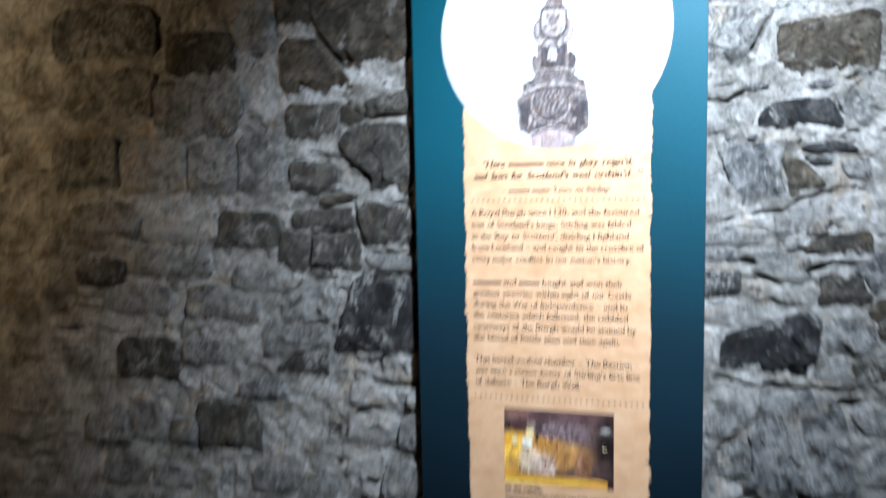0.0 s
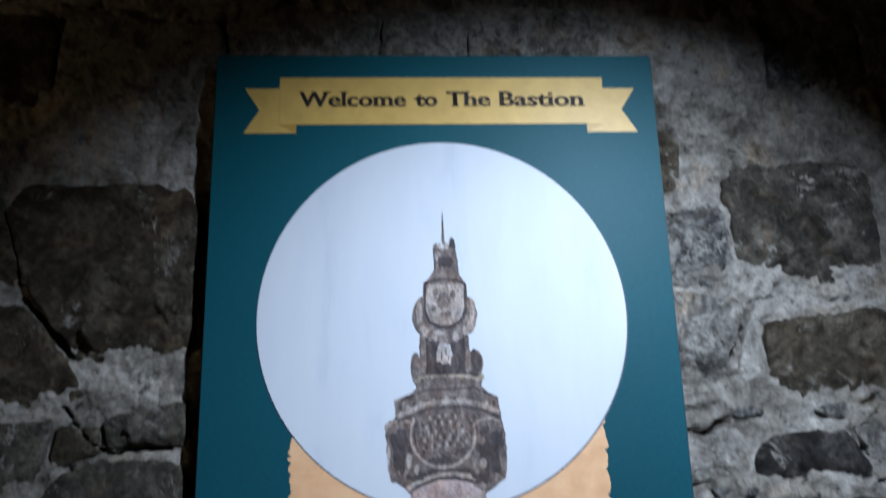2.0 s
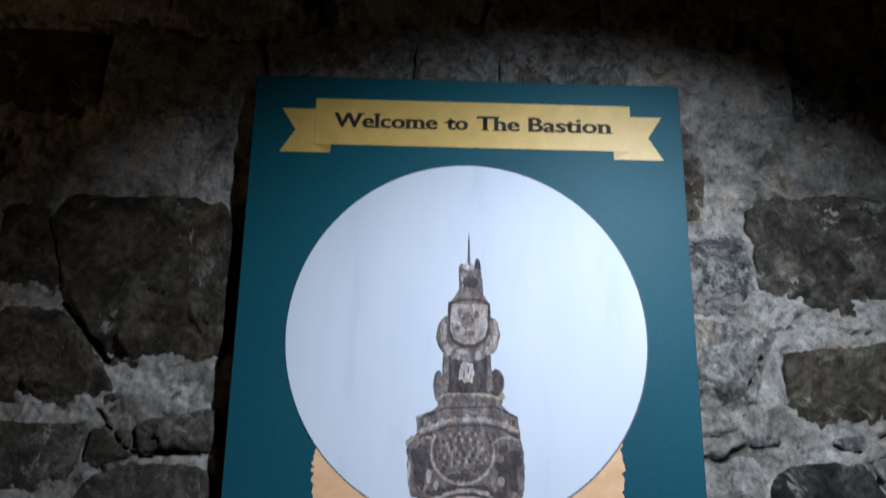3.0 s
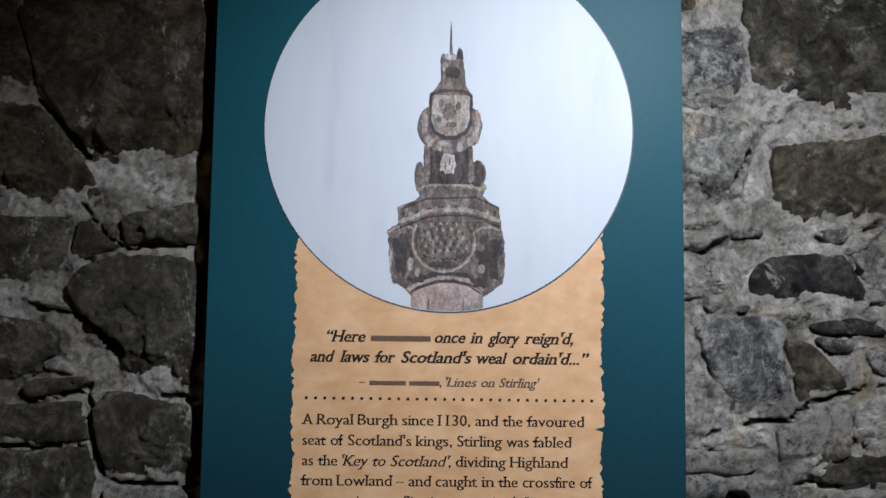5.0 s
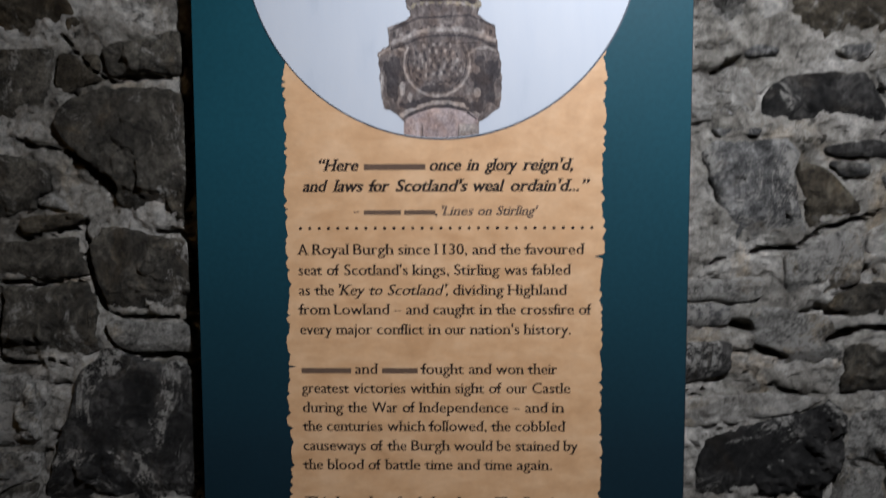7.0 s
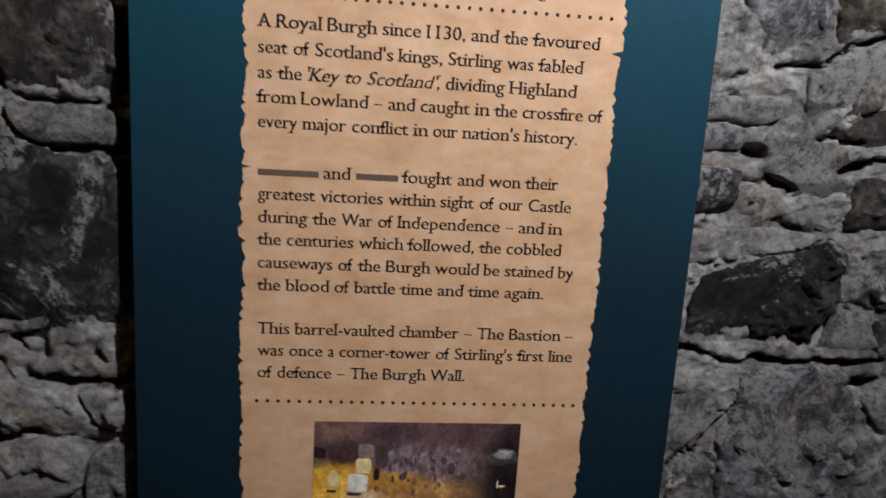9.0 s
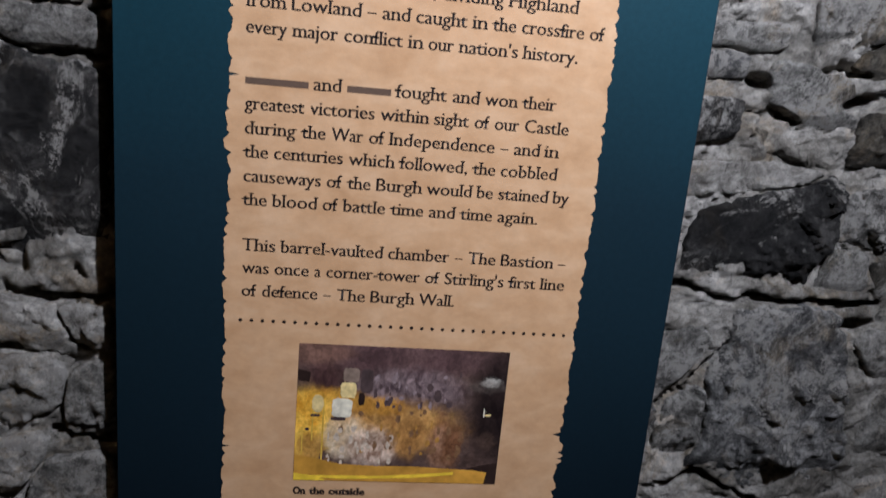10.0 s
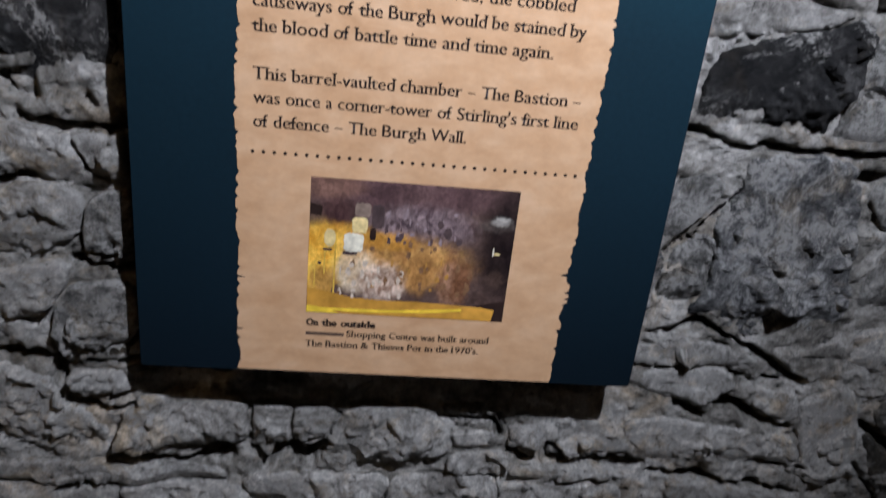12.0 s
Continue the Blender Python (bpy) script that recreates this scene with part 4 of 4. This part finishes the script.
crack(0.0036, 0.03, (0.501, 1.774), (0.519, 1.824), (0.560, 1.898))
crack(0.0024, 0.03, (0.416, 1.720), (0.475, 1.718))
crack(0.0064, 0.05, (0.407, 1.681), (0.453, 1.676), (0.490, 1.692))
crack(0.0048, 0.045, (0.511, 1.374), (0.588, 1.385), (0.636, 1.411), (0.699, 1.435), (0.782, 1.445))
crack(0.0048, 0.03, (0.430, 2.050), (0.489, 2.037))
crack(0.004, 0.03, (0.553, 1.905), (0.593, 1.909), (0.613, 1.934))
crack(0.0056, 0.04, (0.706, 1.900), (0.746, 1.908))
crack(0.0048, 0.04, (0.450, 1.354), (0.469, 1.362))
crack(0.0072, 0.05, (0.501, 1.243), (0.526, 1.245))
crack(0.0064, 0.035, (0.548, 1.206), (0.589, 1.194))
crack(0.0096, 0.06, (0.670, 1.226), (0.713, 1.241), (0.772, 1.244))
crack(0.0032, 0.03, (0.608, 1.268), (0.636, 1.278), (0.686, 1.269))
crack(0.0064, 0.05, (0.441, 0.922), (0.532, 0.899), (0.617, 0.903), (0.677, 0.901), (0.803, 0.903))
crack(0.0032, 0.03, (0.570, 1.140), (0.602, 1.130), (0.662, 1.128))
crack(0.0048, 0.03, (0.443, 0.709), (0.506, 0.760), (0.561, 0.834))
crack(0.008, 0.05, (0.451, 0.555), (0.540, 0.580), (0.610, 0.553), (0.728, 0.485), (0.779, 0.464))
crack(0.0128, 0.06, (0.537, 0.411), (0.592, 0.388), (0.635, 0.415))
crack(0.0104, 0.06, (0.645, 0.420), (0.704, 0.390), (0.769, 0.362))
crack(0.0048, 0.04, (0.616, 0.488), (0.665, 0.470), (0.738, 0.469))
crack(0.0048, 0.04, (0.720, 0.289), (0.819, 0.276))
crack(0.0112, 0.06, (0.515, 0.259), (0.670, 0.237), (0.730, 0.231))
crack(0.0056, 0.05, (0.730, 0.231), (0.843, 0.215))
crack(0.0096, 0.05, (0.921, 0.381), (1.001, 0.321))
crack(0.008, 0.05, (0.923, 0.297), (1.009, 0.195))
crack(0.0112, 0.05, (0.757, 0.864), (0.797, 0.867))
crack(0.0064, 0.04, (-0.721, 1.927), (-0.661, 1.864), (-0.635, 1.830))
crack(0.004, 0.035, (-0.637, 1.738), (-0.598, 1.699), (-0.563, 1.671), (-0.443, 1.674))
crack(0.0072, 0.04, (-0.709, 1.567), (-0.622, 1.542), (-0.553, 1.486))
crack(0.0048, 0.04, (-0.489, 1.412), (-0.426, 1.409))
crack(0.004, 0.04, (-0.718, 1.401), (-0.666, 1.408), (-0.614, 1.429), (-0.601, 1.334), (-0.581, 1.277), (-0.518, 1.263), (-0.423, 1.264))
crack(0.004, 0.035, (-0.758, 1.324), (-0.615, 1.328))
crack(0.004, 0.04, (-0.583, 1.240), (-0.561, 1.212), (-0.538, 1.202), (-0.425, 1.196))
crack(0.004, 0.035, (-0.759, 1.312), (-0.772, 1.189), (-0.654, 1.184))
crack(0.0048, 0.05, (-0.549, 0.860), (-0.497, 0.853), (-0.422, 0.861))
crack(0.0048, 0.045, (-0.570, 0.867), (-0.504, 0.846), (-0.425, 0.858))
crack(0.008, 0.04, (-0.620, 0.763), (-0.549, 0.777))
crack(0.0112, 0.06, (-0.500, 0.645), (-0.463, 0.635), (-0.412, 0.634))
crack(0.0088, 0.06, (-0.545, 0.506), (-0.541, 0.443), (-0.528, 0.395), (-0.462, 0.370), (-0.420, 0.385))
crack(0.0032, 0.04, (-0.536, 0.448), (-0.473, 0.468), (-0.413, 0.476))
crack(0.0128, 0.05, (-0.647, 0.469), (-0.569, 0.471))
crack(0.016, 0.06, (-0.463, 0.275), (-0.380, 0.253), (-0.282, 0.267))
crack(0.016, 0.06, (-0.232, 0.283), (-0.212, 0.250), (-0.182, 0.281))
crack(0.0168, 0.06, (0.318, 0.289), (0.410, 0.275), (0.490, 0.271))
crack(0.0144, 0.06, (-0.165, 0.286), (-0.139, 0.253), (-0.108, 0.300))
crack(0.008, 0.05, (0.096, 0.365), (0.199, 0.369), (0.210, 0.326))
crack(0.0048, 0.04, (-0.556, 0.213), (-0.508, 0.227), (-0.451, 0.219))
crack(0.0064, 0.05, (0.231, 0.296), (0.282, 0.272), (0.307, 0.324), (0.353, 0.275), (0.457, 0.266))


def crack_depth(x, z):
    """How deep the open joints go at places given as arrays."""
    deep = np.zeros_like(x)
    wx = x + 0.003 * np.sin(61 * z + 23 * x) + 0.0017 * np.sin(190 * z + 3)
    wz = z + 0.003 * np.sin(57 * x + 31 * z) + 0.0017 * np.sin(170 * x + 1)
    for xa, za, xb, zb, width, most in CRACKS:
        if x.max() < min(xa, xb) - 0.05 or x.min() > max(xa, xb) + 0.05 or z.max() < min(za, zb) - 0.05 or z.min() > max(za, zb) + 0.05:
            continue
        long = max(1e-6, (xb - xa) ** 2 + (zb - za) ** 2)
        f = np.clip(((wx - xa) * (xb - xa) + (wz - za) * (zb - za)) / long, 0, 1)
        away = np.hypot(wx - xa - f * (xb - xa), wz - za - f * (zb - za))
        wide = width * (0.85 + 0.4 * np.sin(43 * x + 29 * z))
        deep = np.maximum(deep, most * np.clip(1.6 * (1 - away / wide), 0, 1))
    return deep


def fill_stones():
    """Courses of smaller rubble wherever no stone has been set yet."""
    rng = random.Random(11)
    z = 0.12
    while z < 2.85:
        high = rng.uniform(0.11, 0.22)
        x = -1.72 + rng.uniform(0, 0.15)
        while x < 1.25:
            wide = rng.uniform(0.13, 0.38)
            cx, cz, hh = x + wide / 2, z + high / 2 + rng.uniform(-0.02, 0.02), high * rng.uniform(0.8, 1.05)
            hidden = abs(cx) < 0.30 and 0.62 < cz < 2.26
            near = min((float(norm_of(s, cx, cz)) for s in STONES[:PLACED]), default=9)
            if near > (1.7 if abs(cx) < 0.85 and 0.2 < cz < 2.0 else 1.25) and not hidden and len(STONES) < 296:
                room = min(1.0, 0.45 + (near - 1.25) * 0.9)
                stone(cx, cz, wide * room, hh * room, rng.uniform(-9, 9), rng.choice("mmmgp" if cx < -0.85 else "mmmgbp"), rng.uniform(-0.008, 0.01))
            x += wide * 1.02
        z += high * 1.02


fill_stones()


def broken(q, size):
    """Height of a surface broken into small tilted planes about this large."""
    where = q / size
    cell = noise.voronoi(where)[1][0]
    tilt = noise.cell_vector(cell * 7.3 + Vector((3, 5, 9)))
    return size * (0.30 * tilt.x * (where.x - cell.x) + 0.30 * tilt.y * (where.z - cell.z) + 0.16 * tilt.z)


def rubble(index):
    """A hewn stone that fills its bed up to its neighbours, with facets, chips and rounded arrises."""
    s = STONES[index]
    rng = random.Random(100 + index)
    turns, grain = (112, 0.0058) if index < PLACED else (64, 0.0105)
    reach = 1.25 * max(s[2], s[3])
    near = [o for k, o in enumerate(STONES) if k != index and math.hypot(o[0] - s[0], o[1] - s[1]) < reach + 1.2 * max(o[2], o[3])]
    a = np.arange(turns) * (2 * np.pi / turns)
    r = np.linspace(0.002, reach, 110)
    gx, gz = s[0] + np.outer(np.cos(a), r), s[1] + np.outer(np.sin(a), r)
    own = norm_of(s, gx, gz)
    rival = np.full_like(own, 9.0)
    for o in near:
        rival = np.minimum(rival, norm_of(o, gx, gz))
    stop = (own > 1.0) | (own > rival) | ((crack_depth(gx, gz) > 0.01) & (own > 0.62))
    rim = r[np.where(stop.any(1), stop.argmax(1), len(r) - 1)]
    rim = (np.roll(rim, 1) + 2 * rim + np.roll(rim, -1)) / 4
    joint = rng.uniform(0.002, 0.005)
    for i in range(turns):
        c, q = math.cos(a[i]), math.sin(a[i])
        rag = 0.05 * noise.noise((2.5 * c + index, 2.5 * q, 1)) + 0.045 * noise.noise((9 * c, 9 * q, index)) + 0.025 * noise.noise((22 * c, 22 * q, index))
        rim[i] = max(0.006, rim[i] * (1 + rag) - joint)
    curve = rng.uniform(0.004, 0.011)
    spots = []
    for inset in (0.0, 0.35 * curve, curve):
        for i in range(turns):
            d = max(rim[i] - inset, rim[i] * (1 - 0.15 * inset / curve))
            spots.append((d * math.cos(a[i]), d * math.sin(a[i])))
    count = int(reach / grain) + 1
    for i in range(-count, count + 1):
        for j in range(-count, count + 1):
            x, z = (i + rng.uniform(-0.35, 0.35)) * grain, (j + rng.uniform(-0.35, 0.35)) * grain
            t = (math.atan2(z, x) / (2 * math.pi) * turns) % turns
            k = int(t)
            edge = rim[k] * (1 - t + k) + rim[(k + 1) % turns] * (t - k)
            if math.hypot(x, z) < edge - curve - 0.5 * grain:
                spots.append((x, z))
    ring = [(i, (i + 1) % turns) for i in range(turns)]
    flat, _, faces, origin, _, _ = geometry.delaunay_2d_cdt([Vector(p) for p in spots], ring, [], 1, 1e-6)
    slope = (-0.05, 0.42) if s[6] > 0.013 else (-0.16, 0.22)
    facets = [(rng.uniform(-0.004, 0.006), rng.uniform(-0.22, 0.22), rng.uniform(*slope)) for _ in range(4)]
    face_y = 0.041 - s[6] - 0.06 * min(s[2], s[3])
    lumpy, coarse = rng.uniform(0.0, 1.0), rng.uniform(0.8, 1.4)
    bm = bmesh.new()
    made = []
    dents = crack_depth(np.array([s[0] + p.x for p in flat]), np.array([s[1] + p.y for p in flat]))
    for p, dent in zip(flat, dents):
        d = p.length
        t = (math.atan2(p.y, p.x) / (2 * math.pi) * turns) % turns
        k = int(t) % turns
        left = max(0.0, rim[k] * (1 - t + int(t)) + rim[(k + 1) % turns] * (t - int(t)) - d)
        e = min(1.0, left / curve)
        drop = curve * (1 - math.sqrt(max(0.0, 1 - (1 - e) ** 2)))
        cut = max(g[0] + g[1] * p.x + g[2] * p.y for g in facets)
        q = Vector((s[0] + p.x, index * 0.37, s[1] + p.y))
        rough = 0.011 * coarse * noise.fractal(q * 15, 0.5, 2.2, 7) + 0.006 * noise.noise(q * 7)
        crease = 0.011 * lumpy * max(0.0, 0.12 - abs(noise.noise(q * 8 + Vector((5, 1, 2))))) / 0.12
        chip = 0.020 * max(0.0, noise.noise(q * 17) - 0.32)
        under = max(0.0, -0.30 * s[3] - p.y) * 0.45
        y = face_y + cut + 0.7 * rough + crease + chip + 0.8 * broken(q, 0.062) + 0.9 * broken(q, 0.021)
        y = max(0.0, min(y, 0.041 - 0.4 * s[6]) + recess(q.x, q.z) + drop + under + min(0.03, float(dent)))
        if abs(q.x) < 0.405 and BOTTOM - 0.01 < q.z < TOP + 0.01:
            y = max(y, 0.027)
        made.append(bm.verts.new((q.x, y, q.z)))
    for f in faces:
        bm.faces.new([made[i] for i in f])
    place = {o: i for i, group in enumerate(origin) for o in group}
    rims = [made[place[i]] for i in range(turns)]
    skirt = [bm.verts.new((s[0] + (v.co.x - s[0]) * 1.02, 0.17, s[1] + (v.co.z - s[1]) * 1.02)) for v in rims]
    for i in range(turns):
        j = (i + 1) % turns
        if rims[i] is not rims[j]:
            bm.faces.new((rims[i], rims[j], skirt[j], skirt[i]))
    bmesh.ops.recalc_face_normals(bm, faces=bm.faces)
    return bm


def mortar_bed():
    """The bedding mortar, uneven between the stones, with the wall's thickness behind it."""
    x0, x1, z0, z1 = -2.6, 2.3, 0.0, 3.75
    xs = [x0 + 0.04 * i for i in range(31)] + [-1.4 + 0.0062 * i for i in range(1, 404)] + [1.1046 + 0.0399 * i for i in range(1, 30)] + [x1]
    zs = [0.0062 * i for i in range(428)] + [2.6474 + 0.045 * i for i in range(1, 24)] + [z1]
    nx, nz = len(xs) - 1, len(zs) - 1
    verts, faces = [], []
    open_joint = crack_depth(*np.meshgrid(np.array(xs), np.array(zs)))
    for j, z in enumerate(zs):
        for i, x in enumerate(xs):
            p = Vector((x, 0, z))
            y = 0.050 - 0.005 * min(1.0, max(0.0, x / 0.4)) - 0.007 * min(1.0, max(0.0, 0.6 - z) / 0.2) + recess(x, z) + 0.008 * noise.fractal(p * 18, 0.55, 2.1, 7) + 0.004 * noise.noise(p * 6) + 0.4 * broken(p, 0.05) + 0.4 * broken(p, 0.018)
            seam = abs(noise.noise(Vector((x * 5 + 0.6 * noise.noise(p * 11), 3.7, z * 12 + 0.8 * noise.noise(p * 13)))))
            if seam < 0.03 and noise.noise(p * 4 + Vector((9, 0, 2))) > 0.1:
                y += 0.02 * (1 - seam / 0.03)
            if abs(x) < 0.36 and 0.6 < z < 2.3:
                y = max(y, 0.06)
            verts.append((x, y + float(open_joint[j, i]), z))
    for j in range(nz):
        for i in range(nx):
            k = j * (nx + 1) + i
            faces.append((k, k + 1, k + nx + 2, k + nx + 1))
    b = len(verts)
    verts += [(x0, 0.4, z0), (x1, 0.4, z0), (x1, 0.4, z1), (x0, 0.4, z1)]
    w = nx + 1
    faces += [(b, b + 3, b + 2, b + 1), (0, nz * w, b + 3, b), (nx, b + 1, b + 2, nz * w + nx), (nz * w, nz * w + nx, b + 2, b + 3), (0, b, b + 1, nx)]
    me = bpy.data.meshes.new("wall_north")
    me.from_pydata(verts, [], faces)
    me.shade_smooth()
    me.materials.append(MORTAR)
    return new("wall_north", me)


wall = tagged(mortar_bed(), "rough grey rubble stone wall with pale lime mortar", "wall", kind="structure")
for index in range(len(STONES)):
    part("stone", rubble(index), ROCKS[STONES[index][5]], wall, smooth=True)
